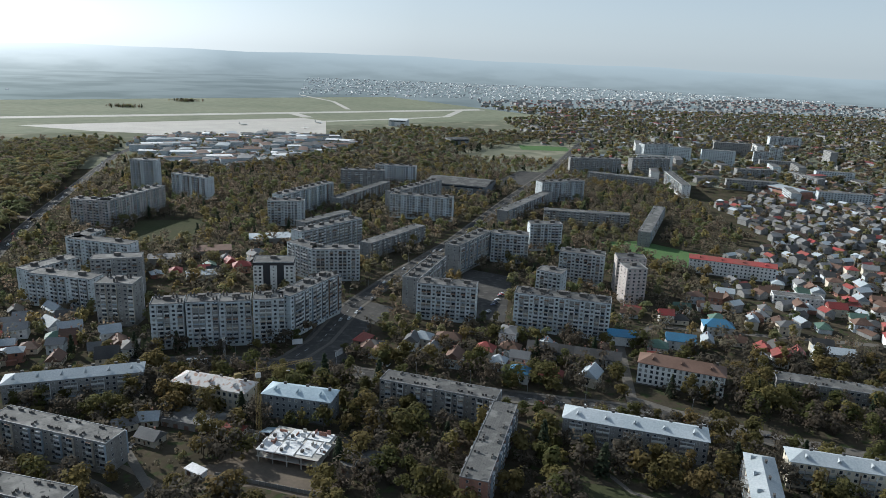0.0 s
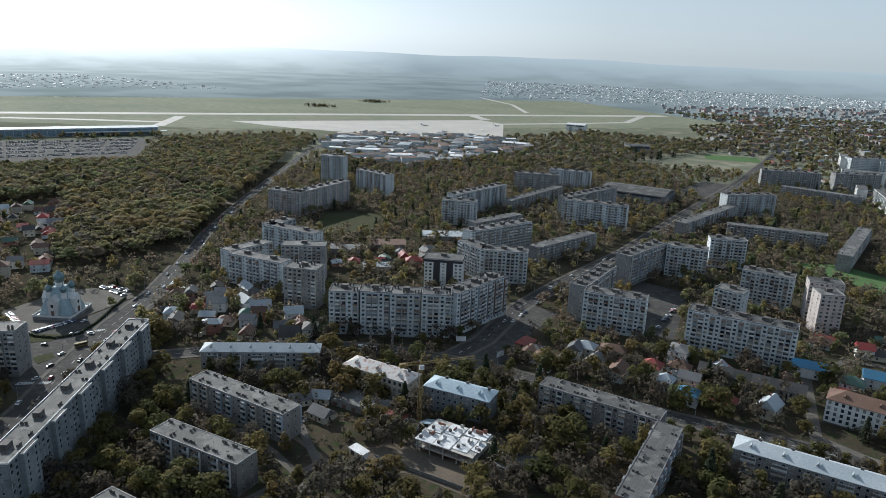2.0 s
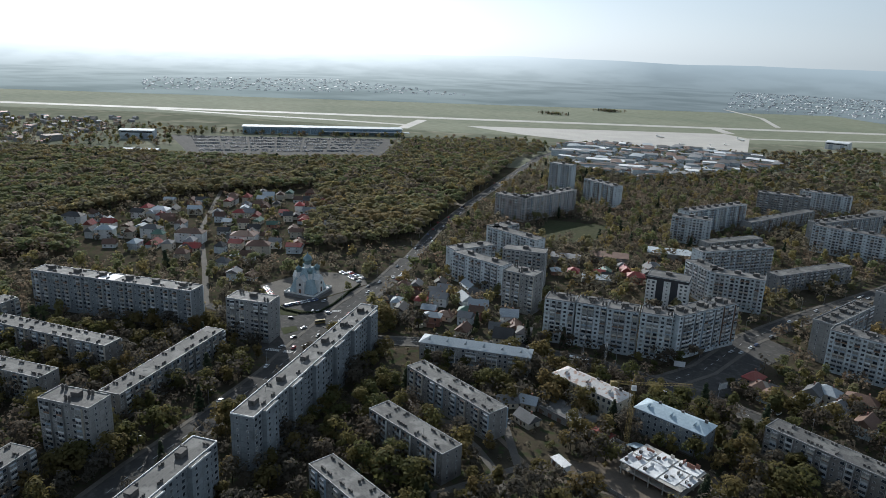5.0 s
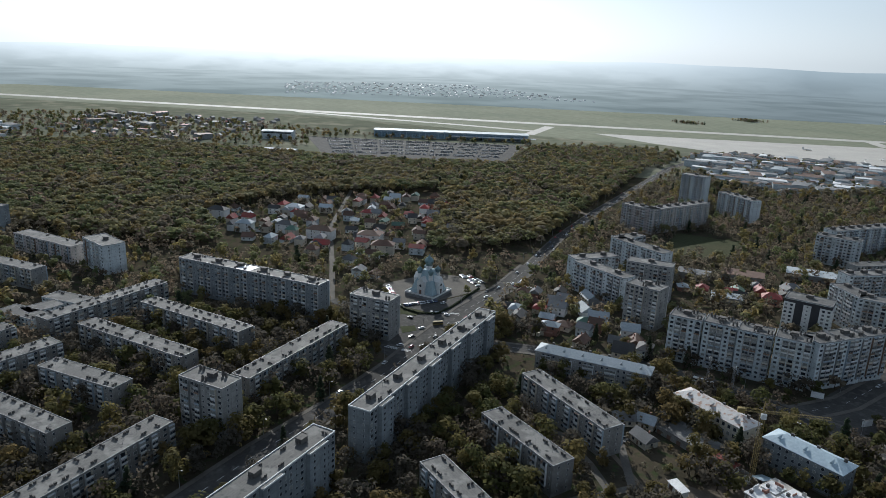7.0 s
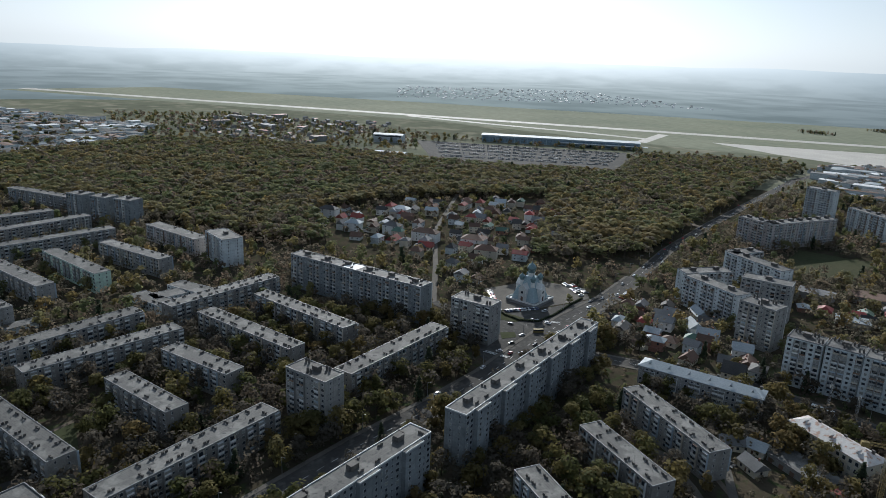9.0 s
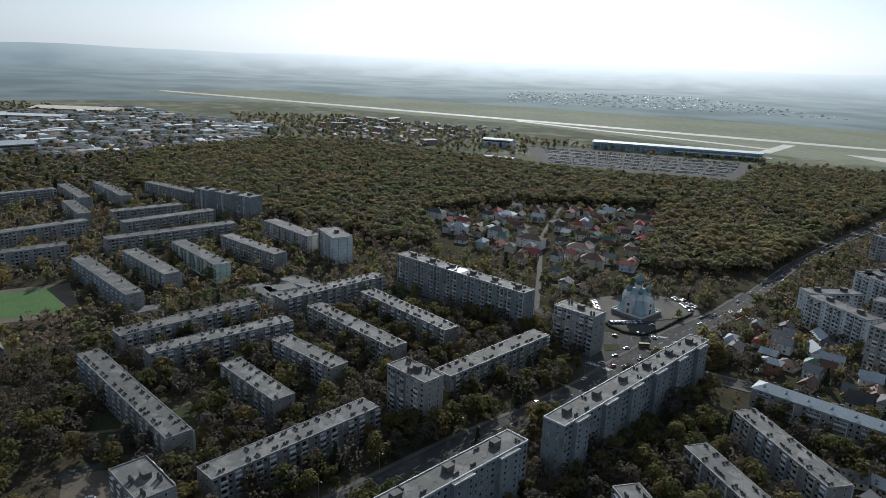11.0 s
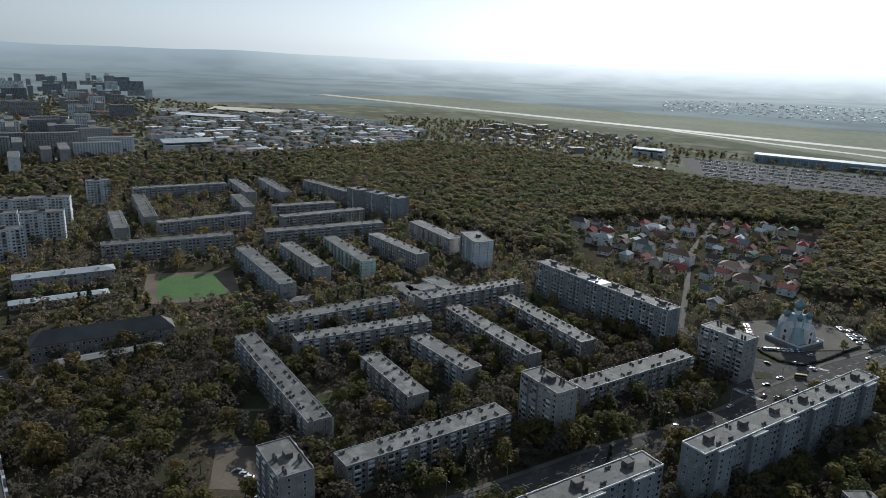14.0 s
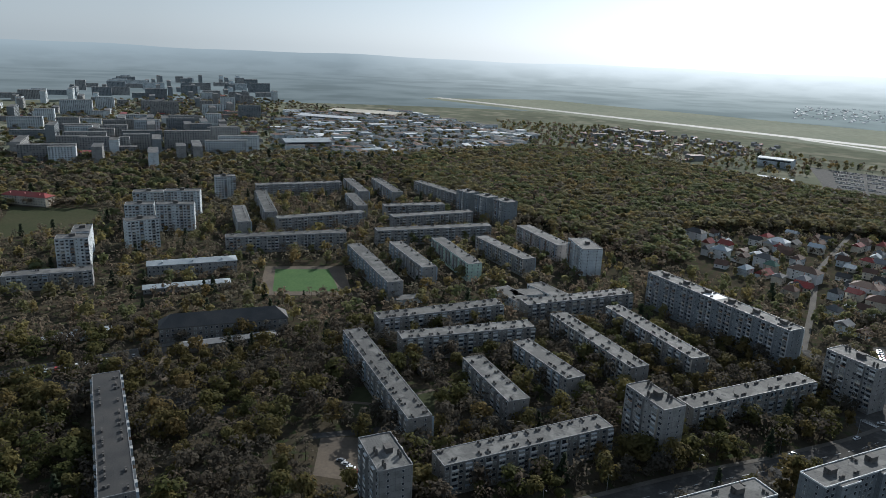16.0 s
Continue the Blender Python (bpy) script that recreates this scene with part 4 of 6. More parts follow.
# the stepped block at the junction and its neighbours
for i in range(4):
    flat_block(-166 + i * 19.2, 396 + i * 4.6 + (1.5 if i % 2 else 0), 19.0, 14, 13.6, 10, M_PANEL_W, "pale ten-storey block section with dark loggias at the junction", huts=1, seed=i, pattern=(0, 1, 1, 0, 1))
for i in range(3):
    flat_block(-97 + i * 8.0, 422 + i * 17, 17.5, 14, 63.2, 10, M_PANEL_W, "pale grey-blue ten-storey block section turning the street corner", huts=1, seed=i + 9, pattern=(0, 1, 1))
for spec in ((-211.4, 429.7, 24.4, 16.0, 1.8), (-236.6, 482.0, 34.1, 14.0, 17.7)):
    flat_block(*spec, 10, M_PANEL, "grey ten-storey tower with stacked balconies", huts=1)
for spec in ((-260.6, 454.6, 49.9, 13.0, -10.2), (-277.2, 542.4, 56.7, 13.0, -12.9), (-285, 478, 40, 13, 65), (-300, 560, 30, 13, 75)):
    flat_block(*spec, 8, M_PANEL_W, "pale eight-storey block with grey loggias", huts=2)
nb = flat_block(-128.6, 508, 30, 17, 8, 8, M_WHITE, "new white eight-storey block with black vertical cladding", huts=1, balconies=False)
for k in (-0.17, 0.17):
    part("cladding", Mesh().box(30 * k - 2.6, 30 * k + 2.6, -8.75, -8.5, 1, 23), M_BLACKP, nb, "black cladding")
part("cladding", Mesh().box(-15.1, 15.1, -8.7, 8.7, 21.2, 23.2), M_BLACKP, nb, "black cladding")
for spec in ((-86.3, 537.9, 38.2, 14.0, 8.4), (-112.0, 544.7, 30.2, 14.0, -38.6), (-106.0, 615.1, 74.6, 13.0, 52.9), (4.3, 460.0, 41.3, 14.0, -8.2), (-12.5, 496.9, 61.6, 13.0, 72.5), (82.2, 443.1, 64.0, 14.0, -13.6), (82.7, 500.1, 19.5, 14.0, -27.4), (115.9, 554.1, 36.6, 14.0, -16.0), (60.4, 608.3, 33.3, 13.0, -8.3), (97.6, 653.4, 31.4, 13.0, 5.5), (22.5, 587.3, 64.4, 13.0, 61.8)):
    flat_block(*spec, 9, random.choice((M_PANEL_W, M_PANEL_W, M_PANEL)), "pale grey-blue nine-storey panel block along the avenue", pattern=(0, 1, 1, 0, 1))
flat_block(-46.9, 633.9, 87.9, 12.0, 58.5, 5, M_PANEL, G5)
for spec in ((146.3, 509.1, 16.0, 16.0, 7.7), (150.7, 536.4, 23.0, 14.0, -3.8)):
    flat_block(*spec, 10, M_PANEL_P, "slim pinkish-grey ten-storey tower block", huts=1, balconies=False)
for spec in ((-352.4, 678.4, 39.4, 14.0, -4.8), (-329.7, 717.1, 91.4, 14.0, 76.2)):
    flat_block(*spec, 9, M_PANEL_P, "pinkish nine-storey block on the avenue", near=False)
flat_block(-378.9, 866.6, 32.8, 14.0, -1.2, 13, M_PANEL_W, "pale thirteen-storey tower on the avenue", near=False, huts=1)
for spec in ((-308.0, 832.4, 55.1, 14.0, -26.7), (-111.3, 922.2, 58.3, 13.0, 5.0), (-70.8, 971.2, 56.9, 13.0, -5.9), (-165.7, 711.1, 37.3, 14.0, 6.8), (-161.1, 780.4, 96.8, 14.0, 65.3), (-25.9, 764.3, 70.4, 14.0, -9.3), (-36.8, 823.8, 105.9, 14.0, 61.0), (149.4, 895.6, 64.1, 16.0, 23.6), (240.4, 1125.8, 82.9, 14.0, 2.8), (334.8, 1148.9, 68.9, 14.0, 15.4)):
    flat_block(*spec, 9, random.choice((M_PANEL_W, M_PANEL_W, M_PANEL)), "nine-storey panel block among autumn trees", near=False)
for spec in ((-103.0, 844.0, 129.8, 12.0, 68.2), (-122.3, 692.2, 68.6, 12.0, 56.8), (97.7, 815.3, 143.6, 12.0, 61.8), (159.6, 764.9, 94.5, 12.0, -7.1), (228.3, 743.8, 141.7, 12.0, 68.0), (262.9, 1033.0, 100.6, 12.0, -25.4), (510.3, 1149.9, 62.4, 12.0, 3.6), (573.9, 1104.5, 72.8, 12.0, -79.1)):
    flat_block(*spec, 5, M_PANEL, "five-storey panel block among autumn trees", near=False)
flat_block(337.9, 1009.7, 123.4, 12.0, -95.7, 6, M_WHITE, "white six-storey slab among trees", near=False)
hangar(21.0, 945.9, 84.9, 60.0, -16.2, 12, "flat grey market hall beside a car park", M_PANEL_B, M_ROOF)
flat_block(400, 1340, 60, 20, 15, 10, M_PANEL_W, "tall pale hospital block", near=False, balconies=False)
for spec in ((587.5, 1304.7, 26.2, 16.0, -18.1), (646.3, 1370.2, 25.1, 16.0, -22.8), (766.2, 1595.8, 67.5, 20.0, -8.6)):
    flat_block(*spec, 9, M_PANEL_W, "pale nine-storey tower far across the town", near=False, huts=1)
hangar(497.0, 1001.5, 65.0, 30.0, -71.1, 11, "brick sports hall with a pale roof", M_REDBRICK, M_METAL)
pitched_block(255.1, 588.3, 71.2, 14.0, -20.1, 4, M_WHITE, M_TILE_RED, 2.5, "four-storey school with a long red roof", hip=False, dormers=4, name="school", category="school")
flat_block(281.3, 521.2, 36.6, 12.0, -14.1, 2, M_WHITE, "row of white two-storey terraced houses", balconies=False, name="terrace", rim=M_RIM_W)

# foreground blocks
pitched_block(-187.6, 326.4, 65.4, 12.0, 18.7, 4, M_PANEL, M_METAL, 3.0, "four-storey block with a pale metal hip roof", dormers=6, balconies=True)
pitched_block(-115.2, 325.4, 41.7, 13.0, -14.4, 3, M_CREAM, M_RUSTY, 3.4, "three-storey school building with a rusting metal roof", dormers=3, fh=3.6, win=(1.7, 2.0), name="school", category="school")
pitched_block(-68.6, 315.9, 35.5, 13.0, -10.4, 4, M_PANEL_B, M_BLUEMETAL, 3.0, "four-storey building with a weathered blue metal roof", dormers=3)
flat_block(-168.7, 273.9, 63.7, 12.0, -15.9, 5, M_BRICK, G5)
flat_block(-161.8, 229.1, 50.5, 12.0, -12.8, 5, M_BRICK, G5)
flat_block(-150, 178, 55, 12, -14, 5, M_BRICK, G5)
flat_block(1.3, 326.6, 62.4, 12.0, -17.1, 5, M_BRICK, G5)
flat_block(25.0, 277.0, 67.5, 12.0, -105.3, 5, M_REDBRICK, "red brick five-storey block with a grey bitumen roof")
pitched_block(95.0, 298.4, 66.7, 13.0, -15.3, 4, M_PANEL, M_METAL, 3.0, "four-storey block with a pale metal hip roof", dormers=5, balconies=True)
pitched_block(134.5, 243, 64, 12, -107, 4, M_CREAM, M_METAL, 3.0, "cream four-storey block with a pale metal roof", dormers=5, balconies=True)
pitched_block(190.0, 268.5, 66, 12, -13, 4, M_CREAM, M_METAL, 3.0, "cream four-storey block with a pale metal roof", dormers=5, balconies=True)
pitched_block(139.6, 366.8, 47.1, 15.0, -20.3, 4, M_WHITE, M_TILE_BROWN, 4.0, "white colonnaded building with a brown hip roof", dormers=3, win=(1.6, 2.0), name="office_building", category="building")
flat_block(232, 354.6, 80, 12, -17.3, 3, M_BRICK, "long three-storey school with a flat grey roof", balconies=False, name="school")


# ---- church ----
def church(x, y, turn):
    claim(x, y, 28, 28, turn, 3)
    t = thing("church", x, y, 0, turn, "pale blue church with five metal domes on a stepped base", "church")
    t.scale = (0.95, 0.95, 1.1)
    part("base", Mesh().box(-13.5, 13.5, -13.5, 13.5, 0, 2.0).box(-12.3, 12.3, -12.3, 12.3, 2.0, 2.4), M_RIM, t)
    part("terrace_wall", ring(-13.6, 13.6, -13.6, 13.6, 2.0, 3.1, 0.35), M_WHITE, t, "pale terrace parapet")
    w = Mesh()
    for z0, z1, h0, h1 in ((2.4, 8, 10.5, 8.6), (8, 18, 8.6, 3.6)):
        for k in range(4):
            a, b = radians(45 + 90 * k), radians(135 + 90 * k)
            r0, r1 = h0 * 1.414, h1 * 1.414
            w.poly((r0 * math.cos(a), r0 * math.sin(a), z0), (r0 * math.cos(b), r0 * math.sin(b), z0), (r1 * math.cos(b), r1 * math.sin(b), z1), (r1 * math.cos(a), r1 * math.sin(a), z1))
    w.poly((3.6, 3.6, 18), (-3.6, 3.6, 18), (-3.6, -3.6, 18), (3.6, -3.6, 18))
    part("wall", w, M_CHURCH, t)
    for k in range(4):
        g = part("porch", Mesh().box(-3.2, 3.2, -11.8, -8.2, 2.4, 11).poly((-3.6, -12, 11), (3.6, -12, 11), (0, -12, 14.5)).poly((-3.6, -12, 11), (0, -12, 14.5), (0, -5, 14.5), (-3.6, -7, 11)).poly((3.6, -12, 11), (3.6, -7, 11), (0, -5, 14.5), (0, -12, 14.5)), M_WHITE, t, "white gabled porch")
        g.rotation_euler = (0, 0, radians(90 * k))
        part("window", Mesh().lathe([(0.01, 0), (1.0, 0.02), (1.0, 0.1), (0.01, 0.12)], 12), M_GLASS, g).matrix_basis = pose(0, -11.82, 8.6, 90, 0, 0)
        part("door", Mesh().box(-1.0, 1.0, -11.95, -11.75, 2.4, 5.6), M_TILE_BROWN, g)
    dome = [(1.0, 0), (1.0, 0.55), (1.25, 0.75), (1.38, 1.1), (1.3, 1.5), (0.9, 1.95), (0.35, 2.35), (0.1, 2.7), (0.05, 3.1)]
    for dx, dy, z, s in ((0, 0, 16.6, 2.7), (5.2, 5.2, 11.6, 1.75), (-5.2, 5.2, 11.6, 1.75), (5.2, -5.2, 11.6, 1.75), (-5.2, -5.2, 11.6, 1.75)):
        part("drum", Mesh().lathe([(s, z), (s, z + 3.6), (s * 1.08, z + 3.7), (s * 1.08, z + 4.0), (0.1, z + 4.0)], 12, dx, dy), M_WHITE, t)
        d = part("dome", Mesh().lathe([(r * s, z + 4.0 + h * s) for r, h in dome], 14, dx, dy), M_DOME, t, "blue-green metal onion dome")
        part("cross", Mesh().box(dx - 0.09, dx + 0.09, dy - 0.09, dy + 0.09, z + 4 + 3.0 * s, z + 4 + 3.0 * s + 2.2).box(dx - 0.6, dx + 0.6, dy - 0.08, dy + 0.08, z + 5.3 + 3.0 * s, z + 5.5 + 3.0 * s), M_CRANE, d)


church(-353, 357, 13)
patch("green_island", [(-352, 316), (-340, 309), (-326, 318), (-327, 328), (-336, 326), (-345, 322)], M_GRASS, 0.22, "curved grass island before the church", "lawn")
patch("green_island", [(-318, 296), (-309, 290), (-306, 300), (-313, 305)], M_GRASS, 0.22, "small grass island at the junction", "lawn")
stripes = Mesh()
for bx, by, ux, uy, n in ((-300, 268, 0.5, 0.2, 14), (-322, 334, 0.45, 0.3, 14), (-284, 318, 0.3, 0.9, 12), (-330, 425, 0.9, 0.25, 12)):
    for k in range(n):
        x, y = bx + ux * 2.2 * k, by + uy * 2.2 * k
        stripes.poly((x - 0.3, y - 1.7, 0.17), (x + 0.3, y - 1.7, 0.17), (x + 0.3, y + 1.7, 0.17), (x - 0.3, y + 1.7, 0.17))
tagged(new("road_marking", stripes.data("road_marking", M_PAINT)), "white crossing stripes on the asphalt", "road marking", kind="structure")


# ---- tower crane and building site ----
def lattice(m, p, q, w, bays, r=0.12):
    p, q = Vector(p), Vector(q)
    d = (q - p).normalized()
    u = d.orthogonal().normalized()
    v = d.cross(u)
    corners = [u * w + v * w, u * -w + v * w, u * -w - v * w, u * w - v * w]
    for c in corners:
        m.tube(p + c, q + c, r, r, 4)
    for i in range(bays):
        a, b = p.lerp(q, i / bays), p.lerp(q, (i + 1) / bays)
        for k in range(4):
            c, e = corners[k], corners[(k + 1) % 4]
            m.tube(a + c, b + e, r * 0.6, r * 0.6, 3, False)
    return m


def tower_crane(x, y, turn, h=34, jib=34):
    t = thing("tower_crane", x, y, 0, turn, "yellow lattice tower crane on the building site", "crane")
    part("ballast", Mesh().box(-2.6, 2.6, -2.6, 2.6, 0, 1.4), M_CONCRETE, t)
    part("mast", lattice(Mesh(), (0, 0, 1.4), (0, 0, h), 0.8, 18, 0.1), M_CRANE, t)
    part("jib", lattice(Mesh(), (0, 0, h + 1), (jib, 0, h + 2), 0.5, 18, 0.055), M_CRANE, t)
    part("counter_jib", lattice(Mesh(), (0, 0, h + 1), (-10, 0, h + 1), 0.6, 5, 0.09).box(-10.5, -7.5, -1, 1, h - 0.6, h + 1.4), M_CRANE, t)
    part("cab", Mesh().box(-1.1, 1.1, -2.4, -1.0, h - 1.6, h + 0.6), M_WHITE, t)
    part("head", Mesh().tube((0, 0, h + 1), (0, 0, h + 6), 0.5, 0.2, 4).tube((0, 0, h + 6), (jib * 0.7, 0, h + 2), 0.05, 0.05, 3).tube((0, 0, h + 6), (-9, 0, h + 1.5), 0.05, 0.05, 3), M_CRANE, t)


tower_crane(-84, 294, 30, 34, 27)


def building_site(x, y, turn):
    """A half-built block: floor slabs on columns, broken top floor with wall stubs and dark boxes for openings."""
    claim(x, y, 36, 30, turn)
    rnd = random.Random(5)
    t = thing("unfinished_building", x, y, 0, turn, "unfinished concrete building with open pale floor slabs", "building site")
    for f in range(2):
        part("floor_slab", Mesh().box(-15, 15, -11, 11, f * 3.1 + 2.85, f * 3.1 + 3.1), M_CONCRETE, t, "grey concrete slab")
        part("core_wall", Mesh().box(-12, 12, -7.5, -7.2, f * 3.1, f * 3.1 + 2.85).box(-12, -11.7, -7.2, 8, f * 3.1, f * 3.1 + 2.85).box(6, 6.3, -7.2, 8, f * 3.1, f * 3.1 + 2.85), M_REDBRICK, t)
        for i in range(5):
            for j in range(4):
                part("column", Mesh().box(-14.5 + i * 7, -14.0 + i * 7, -10.5 + j * 6.8, -10.0 + j * 6.8, f * 3.1, f * 3.1 + 2.85), M_CONCRETE, t)
    for x0, x1, y0, y1, z in ((-15, -6, -11, -2, 6.25), (-5.5, 3, -11, 0, 6.4), (3.6, 11, -9, 3, 6.25), (-14, -7, -1, 7, 6.4), (-6, 2, 1, 10, 6.25), (3, 14, 4, 11, 6.4), (11.6, 16, -6, 2, 6.3)):
        part("top_slab", Mesh().box(x0, x1, y0, y1, z, z + 0.28), M_RIM_W, t, "pale fresh concrete slab")
        for k in range(3):
            u, v = rnd.uniform(x0 + 1, x1 - 1), rnd.uniform(y0 + 1, y1 - 1)
            l = rnd.uniform(1.5, 4)
            b = (u, min(x1, u + l), v, v + 0.4) if rnd.random() < 0.5 else (u, u + 0.4, v, min(y1, v + l))
            part("wall_stub", Mesh().box(*b, z + 0.28, z + rnd.uniform(0.9, 2.4)), rnd.choice((M_RIM_W, M_CONCRETE, M_REDBRICK)), t)
        # solid boxes, dark colour standing for the shade inside openings
        part("opening_box", Mesh().box(x0 + 1.5, x0 + 2.7, y0 + 1.5, y0 + 2.7, z + 0.28, z + 1.6), M_HUT, t, "solid dark box coloured as a shaded opening")
    part("tarpaulin", Mesh().poly((-23, 6, 4), (-16, 4, 6), (-15.5, 12, 4.5), (-22, 13, 3)).poly((-23, 6, 3.9), (-22, 13, 2.9), (-15.5, 12, 4.4), (-16, 4, 5.9)).box(-22.8, -22.5, 6.1, 6.4, 0, 3.9).box(-16.5, -16.2, 4.4, 4.7, 0, 5.5), M_BLUEMETAL, t, "pale blue sheet roof")


building_site(-63, 281, -14)
patch("site_yard", [(-100, 300), (-95, 262), (-40, 252), (-30, 285), (-45, 300)], M_DIRT, 0.05, "bare trampled soil of the building site", "yard", keep=False)


# ---- single houses that stand out ----
house(47, 366, 11, 9, -15, M_WHITE, M_TILE_BLUE, 2, True, 4.0, "white house with a bright blue hip roof")
house(66, 370, 13, 9, -15, M_CREAM, M_TILE_RED, 1, True, 4.0, "low house with a bright red hip roof")
house(88, 366, 12, 10, 60, M_CREAM, M_METAL, 2, False, 4.5, "cream house with a pale metal gable roof")
house(193, 452, 20, 12, -10, M_WHITE, M_TILE_BLUE, 2, True, 4.0, "white villa with a vivid blue roof")
house(214, 403, 11, 10, 70, M_WHITE, M_TILE_RED, 2, False, 4.0, "white house with a red gable roof")
house(226, 406, 11, 9, 70, M_CREAM, M_TILE_RED, 2, False, 4.0, "cream house with a red gable roof")
house(158, 424, 18, 12, -12, M_WHITE, M_TILE_BLUE, 2, False, 3.5, "white house with a pale blue roof")
house(120, 428, 18, 12, -10, M_WHITE, M_TILE_BLUE, 2, False, 3.0, "house with a dull blue flat-pitched roof")
house(252, 412, 24, 10, -12, M_WHITE, M_METAL, 2, False, 3.0, "long white house with a pale metal roof")
house(312, 440, 18, 12, -20, M_WHITE, M_TILE_RED, 2, True, 4.0, "large white house with a red roof")
house(305, 392, 14, 12, 40, M_WHITE, M_RIM_W, 2, False, 5.0, "white house with a white gable roof")
house(6, 412, 16, 10, -8, M_REDBRICK, M_TILE_BROWN, 2, True, 3.0, "brick house with a dull brown roof")
house(45, 420, 14, 11, 75, M_WHITE, M_TILE_GREY, 3, True, 2.0, "three-storey white house with a grey roof")
house(-205, 400, 12, 10, 30, M_WHITE, M_METAL, 2, False, 4.0, "white house with a pale metal roof")
house(-250, 415, 14, 10, -35, M_WHITE, M_METAL, 1, False, 4.0, "white cottage with a bright metal roof")
house(-262, 440, 16, 9, -35, M_CREAM, M_METAL, 1, False, 4.0, "cottage with a bright metal roof")
house(-190, 365, 12, 11, 20, M_CREAM, M_TILE_DARK, 2, False, 5.5, "house with a steep dark roof")
house(-455, 400, 20, 12, 40, M_CREAM, M_TILE_BROWN, 3, True, 4.0, "large villa with a brown hip roof")
for i in range(6):
    house(60 + i * 9.2, 401 - i * 2.4, 8.8, 10, -15, M_PANEL, M_TILE_DARK, 2, False, 4.0, "dark-roofed two-storey terraced house", "terraced houses")

WALLS = (M_WHITE, M_CREAM, M_PANEL_W, M_REDBRICK, M_CREAM)
ROOFS = [(M_TILE_GREY, "grey"), (M_TILE_BROWN, "brown"), (M_TILE_RED, "red"), (M_METAL, "pale metal"), (M_TILE_DARK, "dark"), (M_TILE_GREEN, "green"), (M_TILE_GREY, "grey"), (M_TILE_DARK, "dark"), (M_TILE_BROWN, "brown"), (M_TILE_GREY, "grey"), (M_TILE_BROWN, "brown")]
rng = np.random.default_rng(4)
hr = random.Random(11)


def village(poly, spacing, turn, bright=0.15):
    for x, y in scatter(rng, poly, spacing, 5.0):
        roof, word = hr.choice(ROOFS)
        if hr.random() < bright:
            roof, word = hr.choice(((M_TILE_RED, "red"), (M_TILE_RED, "red"), (M_TILE_BROWN, "brown"), (M_METAL, "pale metal")))
        fl = hr.choice((1, 1, 2, 2))
        hip = hr.random() < 0.35
        house(float(x), float(y), hr.uniform(9, 14), hr.uniform(7.5, 10), turn + hr.choice((0, 90)) + hr.uniform(-9, 9), hr.choice(WALLS), roof, fl, hip, hr.uniform(2.4, 4.2),
              f"{'two-storey' if fl == 2 else 'single-storey'} house with a {word} {'hip' if hip else 'gable'} roof in a garden", "houses in gardens", hr.random() < 0.3)


village([(-323, 417), (-285, 456), (-176, 386), (-200, 352), (-242, 347), (-273, 351)], 16, 20, 0.08)
village([(-51, 420), (38, 420), (114, 412), (91, 358), (-43, 388)], 16, -15)
village([(128, 476), (427, 644), (330, 420), (288, 404), (180, 392), (113, 400)], 20, -12, 0.3)
village([(-227, 528), (-156, 620), (-161, 532), (-250, 520)], 18, 30)
village([(-503, 339), (-484, 427), (-400, 345), (-405, 325)], 20, 25, 0.3)
village([(-600, 312), (-690, 352), (-670, 500), (-600, 640), (-473, 523), (-430, 420), (-481, 364), (-539, 319)], 23, 35, 0.12)


# ---- cars ----
def car_kind(colour, name):
    m, nt, n, l, p = nodes_of(name)
    p.inputs["Base Color"].default_value = (*colour, 1)
    p.inputs["Roughness"].default_value, p.inputs["Coat Weight"].default_value = 0.35, 0.6
    body = Mesh()
    prof = [(-2.15, 0.35), (-2.2, 0.75), (-1.3, 0.92), (1.6, 0.98), (2.1, 0.8), (2.15, 0.35)]
    for a, b in zip(prof, prof[1:]):
        body.poly((a[0], -0.86, a[1]), (b[0], -0.86, b[1]), (b[0], 0.86, b[1]), (a[0], 0.86, a[1]))
    for s in (-0.86, 0.86):
        body.poly(*[(x, s, z) for x, z in prof])
    body.box(-0.75, 1.05, -0.66, 0.66, 1.4, 1.47)
    cab = Mesh()
    lo, hi = [(-1.25, -0.8), (1.6, -0.8), (1.6, 0.8), (-1.25, 0.8)], [(-0.7, -0.64), (1.0, -0.64), (1.0, 0.64), (-0.7, 0.64)]
    for i in range(4):
        j = (i + 1) % 4
        cab.poly((*lo[i], 0.94), (*lo[j], 0.94), (*hi[j], 1.41), (*hi[i], 1.41))
    return body.data("body", m), cab.data("cabin_glass", M_GLASS)


WHEEL = Mesh().tube((0, -0.1, 0), (0, 0.1, 0), 0.32, 0.32, 10).data("wheel", M_TYRE)
CAR_KINDS = [(w, car_kind(c, w + "_paint")) for w, c in (("white", (0.7, 0.7, 0.7)), ("silver", (0.45, 0.46, 0.47)), ("black", (0.02, 0.02, 0.022)), ("dark blue", (0.03, 0.05, 0.12)), ("red", (0.35, 0.03, 0.03)), ("grey", (0.16, 0.165, 0.17)))]
CARS = {}


